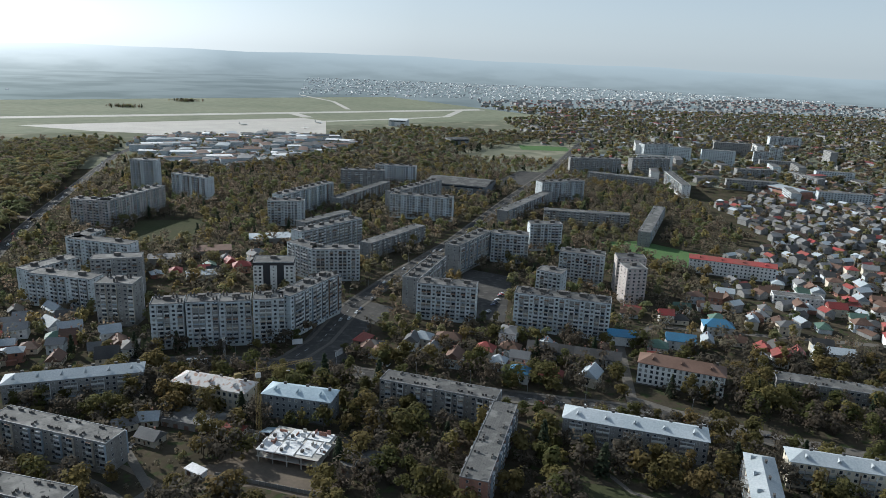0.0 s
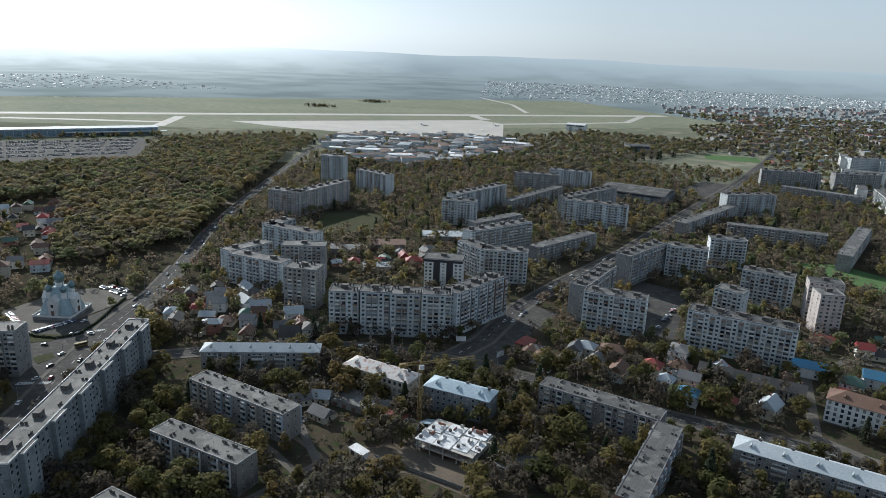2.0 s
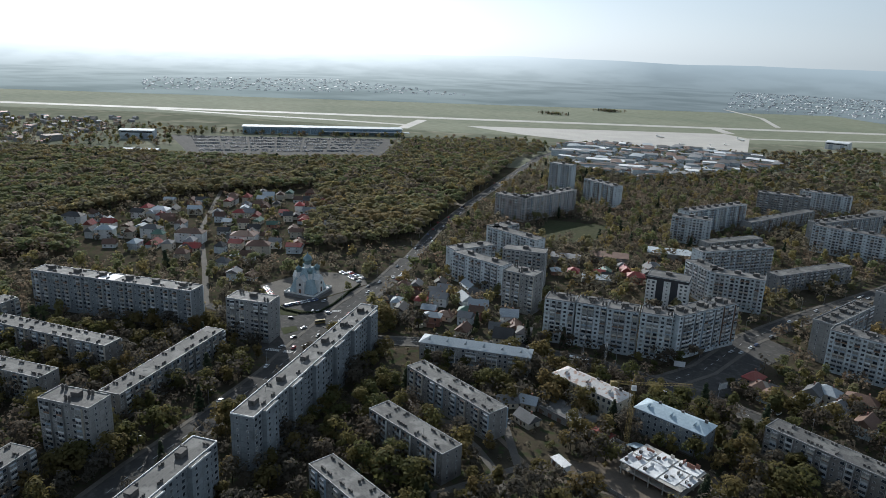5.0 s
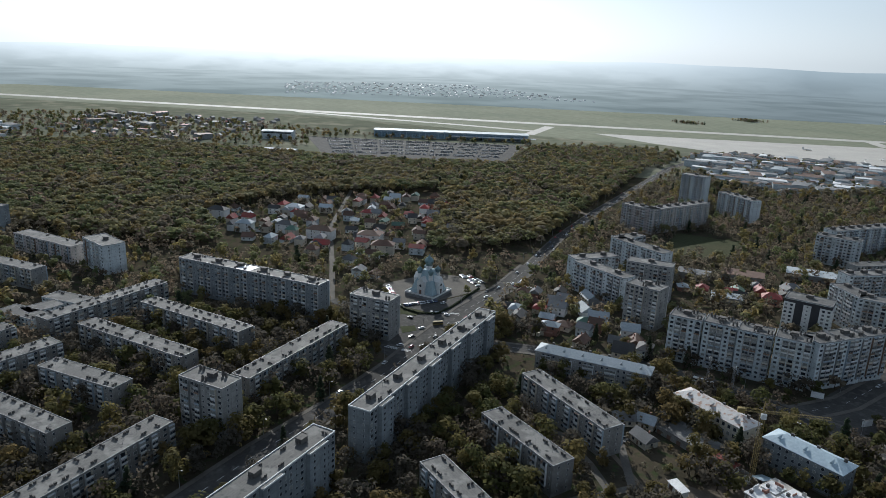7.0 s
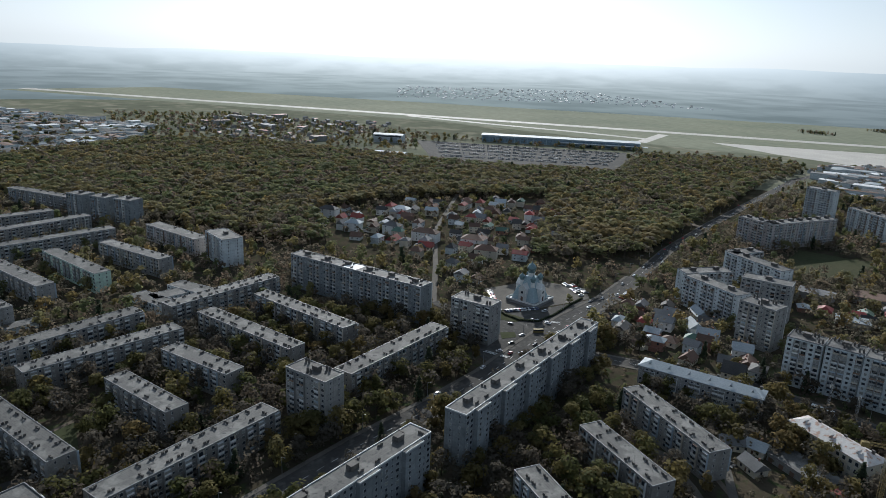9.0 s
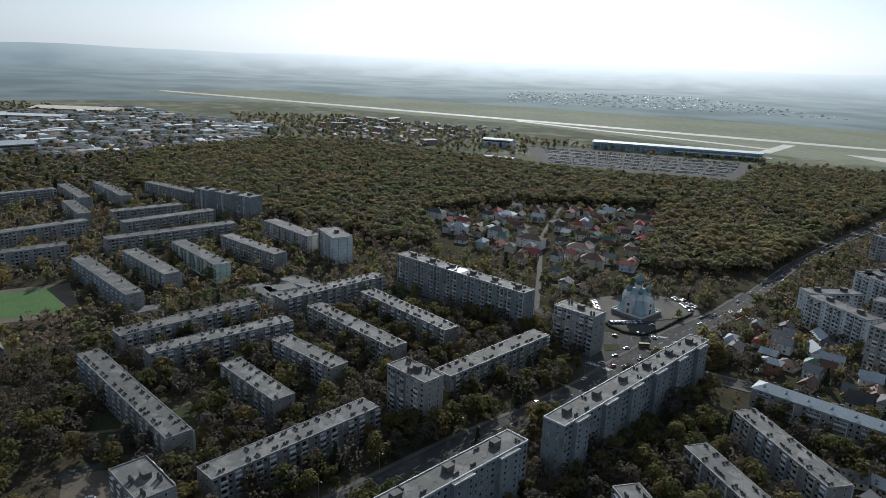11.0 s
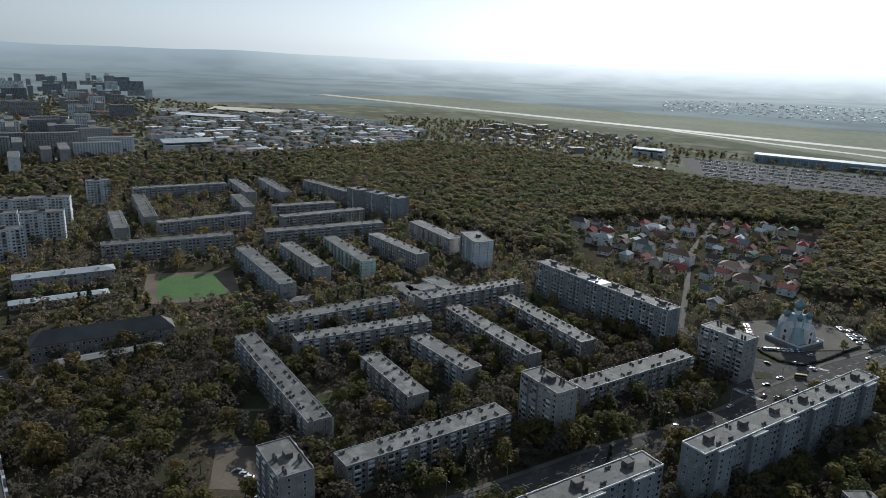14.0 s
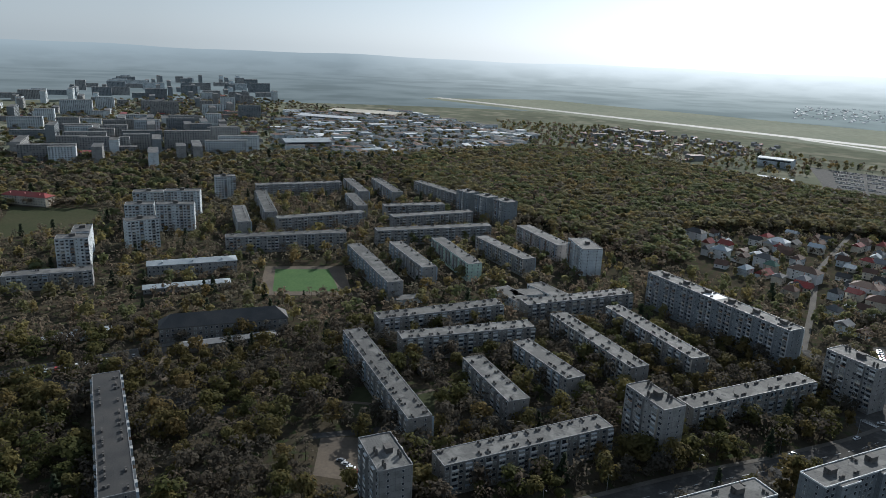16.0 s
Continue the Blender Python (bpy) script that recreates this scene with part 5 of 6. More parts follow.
def car(x, y, z, turn, k=None):
    word, (body, cab) = CAR_KINDS[hr.choice((0, 0, 1, 1, 2, 3, 4, 5)) if k is None else k]
    if word not in CARS:
        t = thing("car", x, y, z, turn, f"{word} car standing on the asphalt", "car", "cars")
        part("body", body, None, t)
        part("cabin_glass", cab, None, t)
        for wx in (-1.35, 1.35):
            for wy in (-0.8, 0.8):
                part("wheel", WHEEL, None, t).location = (wx, wy, 0.32)
        CARS[word] = t
    else:
        copy_thing(CARS[word], pose(x, y, z, 0, 0, turn))


for a, b in zip(AVENUE[1:-2], AVENUE[2:-1]):
    d = Vector(b) - Vector(a)
    u = d.normalized()
    for k in range(int(d.length // 14)):
        if hr.random() < 0.6:
            off = hr.choice((-6.6, -3.2, 3.2, 6.6))
            p = Vector(a) + u * (k * 14 + hr.uniform(0, 6)) + Vector((-u.y, u.x)) * off
            car(p.x, p.y, 0.1, math.degrees(math.atan2(u.y, u.x)) + (180 if off > 0 else 0))
for (x0, y0), (ux, uy), n, turn in (((-384, 344), (2.7, -1.6), 12, 60), ((-347, 322), (1.0, 2.7), 12, -10), ((-345, 326), (1.0, 2.7), 9, -10), ((-340, 400), (-2.6, 0.9), 11, 60), ((-342, 408), (-2.6, 0.6), 9, 60), ((14, 480), (0.9, 2.9), 16, 10), ((34, 472), (0.9, 2.9), 16, 10),
                                    ((-212, 150), (0.9, -2.8), 10, 20), ((-150, 285), (2.7, -0.8), 5, 70), ((-262, -2), (2.8, 1), 3, 100), ((-330, -125), (-2.8, -1.0), 9, 70), ((-318, 420), (-1.0, 2.9), 10, 10), ((-36, 380), (3, -1), 3, 75)):
    for k in range(n):
        if hr.random() < 0.75:
            car(x0 + ux * k, y0 + uy * k, 0.1, turn + hr.uniform(-4, 4))
for i in range(34):
    s, (x0, y0), (x1, y1) = hr.random(), *hr.choice((((-180, 372), (-24, 362)), ((39, 346), (176, 308)), ((-76, 410), (-39, 549)), ((-39, 549), (9, 664))))
    d = Vector((x1 - x0, y1 - y0)).normalized()
    off = hr.choice((-2.4, 2.4))
    car(x0 + (x1 - x0) * s - d.y * off, y0 + (y1 - y0) * s + d.x * off, 0.16, math.degrees(math.atan2(d.y, d.x)))


# ---- trees ----
def crown_template(seed, quads, leaf, shape, canopy=False):
    """Leaf clumps strewn through several overlapping lobes of a crown, one unit high and wide."""
    r = np.random.default_rng(seed)
    lobes = []
    for i in range(9):
        a, z = r.uniform(0, 2 * np.pi), r.uniform(0.5 if canopy else 0.28, 0.86)
        if shape == "cone":
            z = 0.12 + 0.8 * i / 8
            rad = 0.30 * (1 - z) + 0.03
            lobes.append((0, 0, z, rad, 0.1))
        else:
            spread = 0.28 * (1 - abs(z - 0.52) * 1.5) * (0.6 if shape == "tall" else 1.0)
            lobes.append((spread * np.cos(a), spread * np.sin(a), z, r.uniform(0.17, 0.27) * (0.75 if shape == "tall" else 1), r.uniform(0.1, 0.17)))
    L = np.array(lobes)[r.integers(0, 9, quads)]
    d = r.normal(size=(quads, 3))
    d /= np.linalg.norm(d, axis=1, keepdims=True)
    rad = r.uniform(0.6, 1.08, (quads, 1))
    if canopy:
        d[:, 2] = np.abs(d[:, 2])              # closed canopy: leaves only where light reaches
    c = L[:, :3] + d * rad * np.stack([L[:, 3], L[:, 3], L[:, 4]], 1)
    nrm = d * 0.7 + np.array([0, 0, 0.55]) + r.normal(size=(quads, 3)) * 0.22
    nrm /= np.linalg.norm(nrm, axis=1, keepdims=True)
    u = np.cross(nrm, r.normal(size=(quads, 3)))
    u /= np.linalg.norm(u, axis=1, keepdims=True)
    v = np.cross(nrm, u)
    s = leaf * r.uniform(0.6, 1.35, (quads, 1))
    k = r.uniform(0.5, 1.0, (quads, 1))
    return np.stack([c - u * s - v * s * k * 0.4, c + u * s * 0.4 - v * s * k, c + u * s + v * s * k * 0.5, c - u * s * 0.5 + v * s * k], 1)


def trunk_mesh(seed, bare):
    r, m = random.Random(seed), Mesh()
    m.tube((0, 0, -0.02), (0, 0, 0.35), 0.022, 0.015, 6).tube((0, 0, 0.35), (r.uniform(-.03, .03), 0, 0.8), 0.015, 0.005, 5)
    for i in range(16 if bare else 7):
        a, z = r.uniform(0, 6.28), r.uniform(0.22, 0.62)
        l = r.uniform(0.2, 0.36)
        q = Vector((math.cos(a) * l * 0.7, math.sin(a) * l * 0.7, z + l * 0.8))
        m.tube((0, 0, z), q, 0.008, 0.003, 4, False)
        if bare:
            for _ in range(3):
                e = Vector((r.uniform(-.1, .1), r.uniform(-.1, .1), r.uniform(0.03, 0.14)))
                m.tube(q * 0.8 + Vector((0, 0, z * 0.2)), q + e, 0.004, 0.0015, 3, False)
    return m


def quad_mesh(name, quads, material):
    q = np.asarray(quads, float)
    me = bpy.data.meshes.new(name)
    n = len(q)
    me.vertices.add(n * 4)
    me.vertices.foreach_set("co", q.reshape(-1))
    me.loops.add(n * 4)
    me.loops.foreach_set("vertex_index", np.arange(n * 4, dtype=np.int32))
    me.polygons.add(n)
    me.polygons.foreach_set("loop_start", np.arange(n, dtype=np.int32) * 4)
    me.update(calc_edges=True)
    me.materials.append(material)
    return me


KINDS = [("olive-green leafy tree", M_LEAF_G, "round", 400), ("yellowing autumn tree", M_LEAF_Y, "round", 400), ("half-bare brown autumn tree", M_LEAF_B, "round", 200),
         ("slender yellow birch", M_LEAF_Y, "tall", 300), ("dark green fir", M_FIR, "cone", 330), ("nearly bare brown tree", M_LEAF_B, "round", 80), ("tall green poplar", M_LEAF_G, "tall", 380)]
PROTO = []
for i, (word, mat, shape, n) in enumerate(KINDS):
    for j in range(2):
        PROTO.append((word, trunk_mesh(i * 7 + j, n < 200).data("trunk", M_BARK), quad_mesh("crown", crown_template(i * 11 + j, int(n * 3.2), 0.034, shape), mat), i))


def pick(r, weights):
    i = r.choices(range(7), weights)[0]
    return i * 2 + r.randrange(2)


def tree(x, y, h, k, wide=1.0):
    word, trunk, crown, i = PROTO[k]
    t = thing("tree", x, y, 0, hr.uniform(0, 360), f"{word} growing between the buildings", "tree", "trees")
    w = h * wide
    t.scale = (w, w, h)
    part("trunk", trunk, None, t)
    part("crown", crown, None, t)


TOWN = [(-800, -330), (-500, -450), (-240, -190), (-120, 0), (-60, 190), (200, 190), (330, 400), (200, 480), (235, 600), (330, 720), (330, 1000), (240, 1250), (-100, 1250), (-525, 1090), (-478, 905), (-390, 610), (-350, 510), (-420, 400), (-560, 280), (-900, 240), (-950, -100)]
MIX = (5, 2.5, 6.5, 1.0, 0.7, 4.5, 1)
NEAR = [(-430, -160), (-300, -330), (-60, -260), (-60, 190), (220, 190), (330, 280), (330, 400), (100, 425), (-60, 418), (-200, 400), (-330, 320), (-430, 190)]
near_pts = scatter(rng, NEAR, 9.0, 0.6)
order = np.argsort(np.hypot(near_pts[:, 0], near_pts[:, 1]))
near_pts = near_pts[order]
near_pts = np.array([p for p in near_pts if noise.noise((p[0] * 0.02, p[1] * 0.02, 0.0)) > -0.45])   # glades and clumps
for x, y in near_pts[:290]:
    tree(float(x), float(y), hr.uniform(9, 16), pick(hr, MIX), hr.uniform(0.8, 1.05))


# each leaf colour and its haze-paled copy, used for joined trees
HAZED = {M_LEAF_G: M_HAZED_G, M_LEAF_Y: M_HAZED_Y, M_LEAF_B: M_HAZED_B}


def wood(name, pts, weights, low, high, label, quads, leaf, seed):
    """Many trees joined, too many to count: crowns by colour, and trunks."""
    r = random.Random(seed)
    T = [[crown_template(seed * 31 + i * 5 + j, max(20, int(quads * KINDS[i][3] / 400)), leaf, KINDS[i][2], name == "woodland") for j in range(3)] for i in range(7)]
    groups, stems = {}, Mesh()
    for x, y in pts:
        i = r.choices(range(7), weights)[0]
        h, a = r.uniform(low, high), r.uniform(0, 6.28)
        w = h * (r.uniform(0.95, 1.35) if name == "woodland" else r.uniform(0.8, 1.15))
        q = T[i][r.randrange(3)]
        ca, sa = math.cos(a) * w, math.sin(a) * w
        o = np.empty_like(q)
        o[..., 0], o[..., 1], o[..., 2] = q[..., 0] * ca - q[..., 1] * sa + x, q[..., 0] * sa + q[..., 1] * ca + y, q[..., 2] * h
        groups.setdefault(HAZED.get(KINDS[i][1], KINDS[i][1]) if seed != 3 else KINDS[i][1], []).append(o)
        stems.tube((x, y, 0), (x, y, h * 0.55), 0.02 * h, 0.008 * h, 4, False)
    t = thing(name, 0, 0, 0, 0, label, "trees", kind="stuff")
    for mat, qs in groups.items():
        part("crowns", quad_mesh("crowns", np.concatenate(qs), mat), None, t, "", "stuff")
    part("trunks", stems, M_BARK, t, "", "stuff")
    return t


wood("trees", near_pts[290:], MIX, 9, 17, "mixed autumn trees between the blocks", 420, 0.05, 3)
bush_pts = scatter(rng, NEAR, 8.0, 0.5)
wood("bushes", bush_pts, (3, 1, 5, 0, 0.3, 3, 0), 2, 4.5, "low autumn bushes and saplings on the grass", 60, 0.13, 15)
town_pts = scatter(rng, TOWN, 10.5, 0.8)
far = ~inside(np.array(NEAR, float), town_pts[:, 0], town_pts[:, 1])
wood("trees", town_pts[far], (3.5, 2, 8, 1, 0.8, 6, 0.8), 7, 14, "mixed autumn trees filling the yards and gardens", 130, 0.085, 5)
FOREST = [(-1250, 120), (-960, 60), (-760, 170), (-600, 250), (-560, 300), (-690, 345), (-700, 500), (-620, 650), (-450, 450), (-420, 430), (-370, 560), (-430, 690), (-485, 870), (-560, 1080), (-660, 930), (-700, 878), (-775, 788), (-918, 672), (-1060, 600), (-1230, 500), (-1320, 350)]
wood("woodland", scatter(rng, FOREST, 8.6, 1.0), (7, 3, 5, 0.3, 0.3, 0.8, 0.3), 11, 17, "dense autumn wood, olive, yellow and brown", 110, 0.085, 7)
wood("woodland", scatter(rng, [(-500, 600), (-455, 530), (-385, 545), (-420, 640), (-475, 650)], 9, 0.5), (1, 8, 0.5, 0, 0, 0, 0), 12, 18, "clump of bright yellow-green trees in the wood", 160, 0.1, 17)
wood("trees", scatter(rng, [(-667, 349), (-720, 470), (-677, 637), (-449, 435), (-400, 340), (-481, 345), (-539, 319)], 13, 1.0), MIX, 5, 11, "garden trees among the cottages", 110, 0.11, 12)
wood("trees", scatter(rng, [(-1900, 380), (-1300, 300), (-1200, 560), (-1030, 770), (-860, 900), (-570, 1080), (-520, 1290), (-640, 1330), (-800, 1230), (-1150, 960), (-1500, 820), (-1800, 640)], 21, 1.0), (5, 3, 5, 0.5, 0.5, 3, 0.5), 7, 13, "scattered trees before the airfield", 70, 0.14, 22)
wood("woodland", scatter(rng, [(-715, 900), (-820, 1090), (-680, 1270), (-600, 1250), (-540, 1130), (-560, 1080), (-660, 930)], 10, 0.5), (6, 3, 5, 0.3, 0.5, 1.5, 0.3), 9, 14, "autumn wood beside the terminal car park", 80, 0.1, 43)
wood("woodland", scatter(rng, [(-430, 900), (-240, 1100), (40, 1100), (0, 1250), (260, 1650), (-100, 1700), (-300, 1400), (-520, 1250)], 14, 1.0), (4, 3, 6, 1, 1, 4, 1), 9, 15, "brown autumn wood before the airfield", 80, 0.13, 8)
wood("woodland", scatter(rng, [(-900, 240), (-950, -100), (-800, -330), (-1150, -350), (-1250, 120)], 13, 1.0), (5, 3, 6, 1, 1, 3, 1), 9, 15, "autumn wood behind the blocks", 80, 0.13, 9)


# ---- far town: too many small houses and blocks to count ----
def far_houses(poly, spacing, label, seed, big=0.0, pale=False, works=False):
    r = random.Random(seed)
    walls, roofs = Mesh(), {}
    for x, y in scatter(rng, poly, spacing, 3.0):
        a = radians(r.choice((15, 105)) + r.uniform(-12, 12))
        l, w, h = (r.uniform(18, 50), r.uniform(12, 22), r.uniform(6, 11)) if r.random() < big else (r.uniform(8, 13), r.uniform(7, 10), r.uniform(3, 6.5))
        # pale houses: low walls and white colours stand in for haze
        if pale:
            h *= 0.42
        ca, sa = math.cos(a), math.sin(a)

        def at(u, v, z):
            return (x + u * ca - v * sa, y + u * sa + v * ca, z)
        l, w = l / 2, w / 2
        c = [(-l, -w), (l, -w), (l, w), (-l, w)]
        for i in range(4):
            j = (i + 1) % 4
            walls.poly(at(*c[i], 0), at(*c[j], 0), at(*c[j], h), at(*c[i], h))
        m = roofs.setdefault(r.choice((3, 5, 5, 0) if pale else (3, 0, 0, 1, 1, 4, 4, 5) if works else (0, 0, 1, 1, 2, 3, 4, 4)), Mesh())
        k = 0.55 * w if l < 8 else 0.8
        m.poly(at(-l - .5, -w - .5, h), at(l + .5, -w - .5, h), at(l + .5, 0, h + k), at(-l - .5, 0, h + k))
        m.poly(at(l + .5, w + .5, h), at(-l - .5, w + .5, h), at(-l - .5, 0, h + k), at(l + .5, 0, h + k))
        for s in (-l, l):
            walls.poly(at(s, -w, h), at(s, w, h), at(s, 0, h + k))
    t = thing("far_houses", 0, 0, 0, 0, label, "houses", kind="stuff")
    part("walls", walls, M_WHITE if pale else M_PANEL_W if works else M_PANEL, t, "", "stuff")
    for k, m in roofs.items():
        part("roofs", m, (M_TILE_GREY, M_TILE_BROWN, M_TILE_RED, M_METAL, M_TILE_DARK, M_RIM_W)[k], t, "", "stuff")


far_houses([(205, 500), (330, 420), (430, 640), (720, 1000), (640, 1150), (350, 900), (345, 700), (230, 610)], 18.5, "dense quarter of small houses with red, grey and brown roofs", 12)
wood("trees", scatter(rng, [(205, 500), (330, 420), (430, 640), (720, 1000), (640, 1150), (350, 900), (345, 700), (230, 610)], 15, 0.5), MIX, 5, 10, "garden trees among small houses", 90, 0.12, 19)
er = random.Random(8)
for x, y in scatter(rng, [(345, 930), (600, 960), (800, 1500), (300, 1500), (260, 1300)], 95, 10):
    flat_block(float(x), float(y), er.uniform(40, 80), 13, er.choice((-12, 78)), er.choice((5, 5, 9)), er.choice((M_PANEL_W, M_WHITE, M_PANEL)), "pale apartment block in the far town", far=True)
far_houses([(300, 1000), (900, 1000), (2600, 2600), (1800, 3900), (100, 2900), (200, 1500)], 46, "far quarter of small houses and works under haze", 1, 0.22)
CLEAR[:] = [c for c in CLEAR if c is not WORKS and c is not COMMERCE]
for spec in ((-1800, -70, 150, 42, 66, 10, "long white warehouse with a white roof", M_PANEL_W, M_RIM_W), (-1985, 30, 200, 90, 65, 9, "broad beige market hall with a flat roof", M_CREAM, M_CREAM),
             (-1300, -92, 84, 56, 108, 13, "grey shopping hall with a pale flat roof", M_PANEL, M_METAL), (-1545, 350, 95, 24, 49, 6, "low white storage row", M_WHITE, M_RIM_W),
             (-1180, 762, 60, 26, 44, 15, "pale boxy cargo building beside the car park", M_PANEL_W, M_METAL), (-1010, 655, 55, 20, 40, 8, "low grey service building beside the car park", M_PANEL, M_METAL),
             (-205, 1385, 70, 24, -8, 7, "low white depot beside the apron", M_PANEL_W, M_RIM_W), (-300, 1430, 60, 18, -5, 8, "pale depot beside the apron", M_PANEL_W, M_METAL),
             (20, 1420, 40, 34, 20, 15, "blue-grey boxy hall near the airfield", M_PANEL_B, M_ROOF)):
    hangar(*spec)
far_houses(WORKS, 19, "low sheds, depots and houses before the airfield", 2, 0.42, works=True)
far_houses(COMMERCE, 19, "commercial sheds and pale-roofed houses beyond the wood", 3, 0.3, works=True)
far_houses([(-1250, 700), (-1180, 560), (-1500, 420), (-1800, 650), (-1450, 950)], 34, "houses near the runway", 4, 0.1)
far_houses([(-1900, 2100), (-1500, 2500), (-2600, 2900), (-3000, 2000), (-2300, 1500)], 52, "hazy village beyond the runway", 5, 0, True)
far_houses([(-600, 2850), (500, 3050), (1800, 3700), (2200, 4000), (900, 4550), (-900, 4500)], 47, "hazy suburb of pale houses on the plain", 6, 0.05, True)
far_houses([(-1100, -170), (-1060, -500), (-1770, -830), (-2500, -450), (-1950, -160)], 40, "hazy town of houses among blocks", 7, 0.1)
fr = random.Random(21)
for x, y in scatter(rng, [(-1130, -190), (-1060, -520), (-1800, -1000), (-3300, -1000), (-3600, -520), (-2300, -250), (-1900, -230)], 112, 8):
    # the pale panels among these walls stand in for haze
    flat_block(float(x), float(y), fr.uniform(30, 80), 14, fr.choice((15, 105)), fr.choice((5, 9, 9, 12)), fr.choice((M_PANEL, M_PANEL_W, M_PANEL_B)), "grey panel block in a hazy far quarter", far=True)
for x, y in scatter(rng, [(-1010, -415), (-1075, -175), (-1500, -225), (-1600, -440), (-1326, -540)], 62, 6):
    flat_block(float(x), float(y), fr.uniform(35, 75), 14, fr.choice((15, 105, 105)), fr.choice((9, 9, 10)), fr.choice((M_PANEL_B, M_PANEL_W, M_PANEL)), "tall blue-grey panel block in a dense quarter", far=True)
wood("woodland", scatter(rng, [(300, 1000), (900, 1000), (2300, 2300), (1500, 2700), (100, 2500), (200, 1500)], 20, 2), (4, 2, 6, 1, 1, 4, 1), 8, 14, "far town trees in autumn brown", 34, 0.2, 10)
wood("woodland", scatter(rng, [(-790, -300), (-1150, -340), (-1100, -620), (-800, -520), (-700, -420)], 12, 1), (4, 3, 6, 1, 0.5, 3, 1), 8, 15, "autumn trees beyond the meadow", 90, 0.12, 20)
wood("woodland", scatter(rng, [(-1100, -100), (-1060, -520), (-1800, -900), (-2600, -500), (-1950, 140), (-1400, 420), (-1250, 120)], 26, 2), (4, 2, 6, 1, 1, 4, 1), 8, 14, "far trees between hazy blocks", 34, 0.2, 11)

wood("trees", scatter(rng, WORKS, 17, 0.5), (4, 3, 5, 1, 1, 4, 1), 6, 11, "trees between depots and sheds", 60, 0.13, 41)
wood("trees", scatter(rng, COMMERCE, 24, 0.5), (4, 2, 5, 1, 1, 4, 1), 5, 9, "trees between commercial sheds", 40, 0.17, 42)
# clumps of shrubs on the airfield grass
for k, (cx, cy, n) in enumerate(((-919, 1977, 40), (-841, 2263, 70))):
    pts = np.stack([cx + rng.normal(0, 20, n) - 0.5 * rng.normal(0, 10, n), cy + rng.normal(0, 9, n)], 1)
    wood("bushes", pts, (3, 1, 4, 0, 1, 1, 0), 6, 11, "clump of shrubs on the airfield grass", 60, 0.14, 31 + k)

# rows of parked cars at the terminal, too many to count
lot, lot_glass = Mesh(), Mesh()
lr = random.Random(3)
for i in range(15):
    for k in range(84):
        if lr.random() < 0.8 and i % 3 < 2 and k % 12:
            u, f = 0.03 + 0.94 * k / 84, 0.04 + 0.9 * i / 15
            ax, ay = -1160 + 300 * u, 842 + 272 * u
            bx, by = -955 + 205 * u, 712 + 215 * u
            x, y = ax + (bx - ax) * f, ay + (by - ay) * f
            lot.box(x - 1.5, x + 1.5, y - 1.5, y + 1.5, 0.3, 1.0)
            lot_glass.box(x - 1.0, x + 1.0, y - 1.0, y + 1.0, 1.0, 1.5)
t = thing("parked_cars", 0, 0, 0, 0, "rows of parked cars before the terminal", "cars", kind="stuff")
part("bodies", lot, M_RIM, t, "", "stuff")
part("windows", lot_glass, M_GLASS, t, "", "stuff")


# ---- clipped hedge round the church yard, masts ----
hedge_line = [(-357, 325), (-340, 320), (-327, 322), (-318, 332), (-321, 350), (-329, 375), (-335, 396)]
hq = []
for (ax, ay), (bx, by) in zip(hedge_line, hedge_line[1:]):
    for k in range(int(math.hypot(bx - ax, by - ay) / 0.9)):
        f = k * 0.9 / math.hypot(bx - ax, by - ay)
        hq.append(crown_template(k % 5, 26, 0.2, "round") * np.array([2.2, 2.2, 1.9]) + np.array([ax + (bx - ax) * f, ay + (by - ay) * f, -0.35]))
hedge = thing("hedge", 0, 0, 0, 0, "low dark clipped hedge curving round the church yard", "hedge")
part("leaves", quad_mesh("leaves", np.concatenate(hq), M_FIR), None, hedge, "", "stuff")


def telecom_mast(x, y, h):
    t = thing("telecom_mast", x, y, 0, 20, "slim grey steel lattice mast with antenna panels", "mast", "masts")
    part("base", Mesh().box(-1, 1, -1, 1, 0, 0.4), M_CONCRETE, t)
    part("mast", lattice(Mesh(), (0, 0, 0.4), (0, 0, h), 0.45, 22, 0.07), M_RIM, t)
    for k in range(3):
        a = radians(120 * k)
        part("antenna", Mesh().box(-0.18, 0.18, 0.55, 0.75, h - 2.4, h - 0.3), M_WHITE, t, "white antenna panel").rotation_euler = (0, 0, a)


telecom_mast(-134, 358, 24)
telecom_mast(-123, 366, 20)

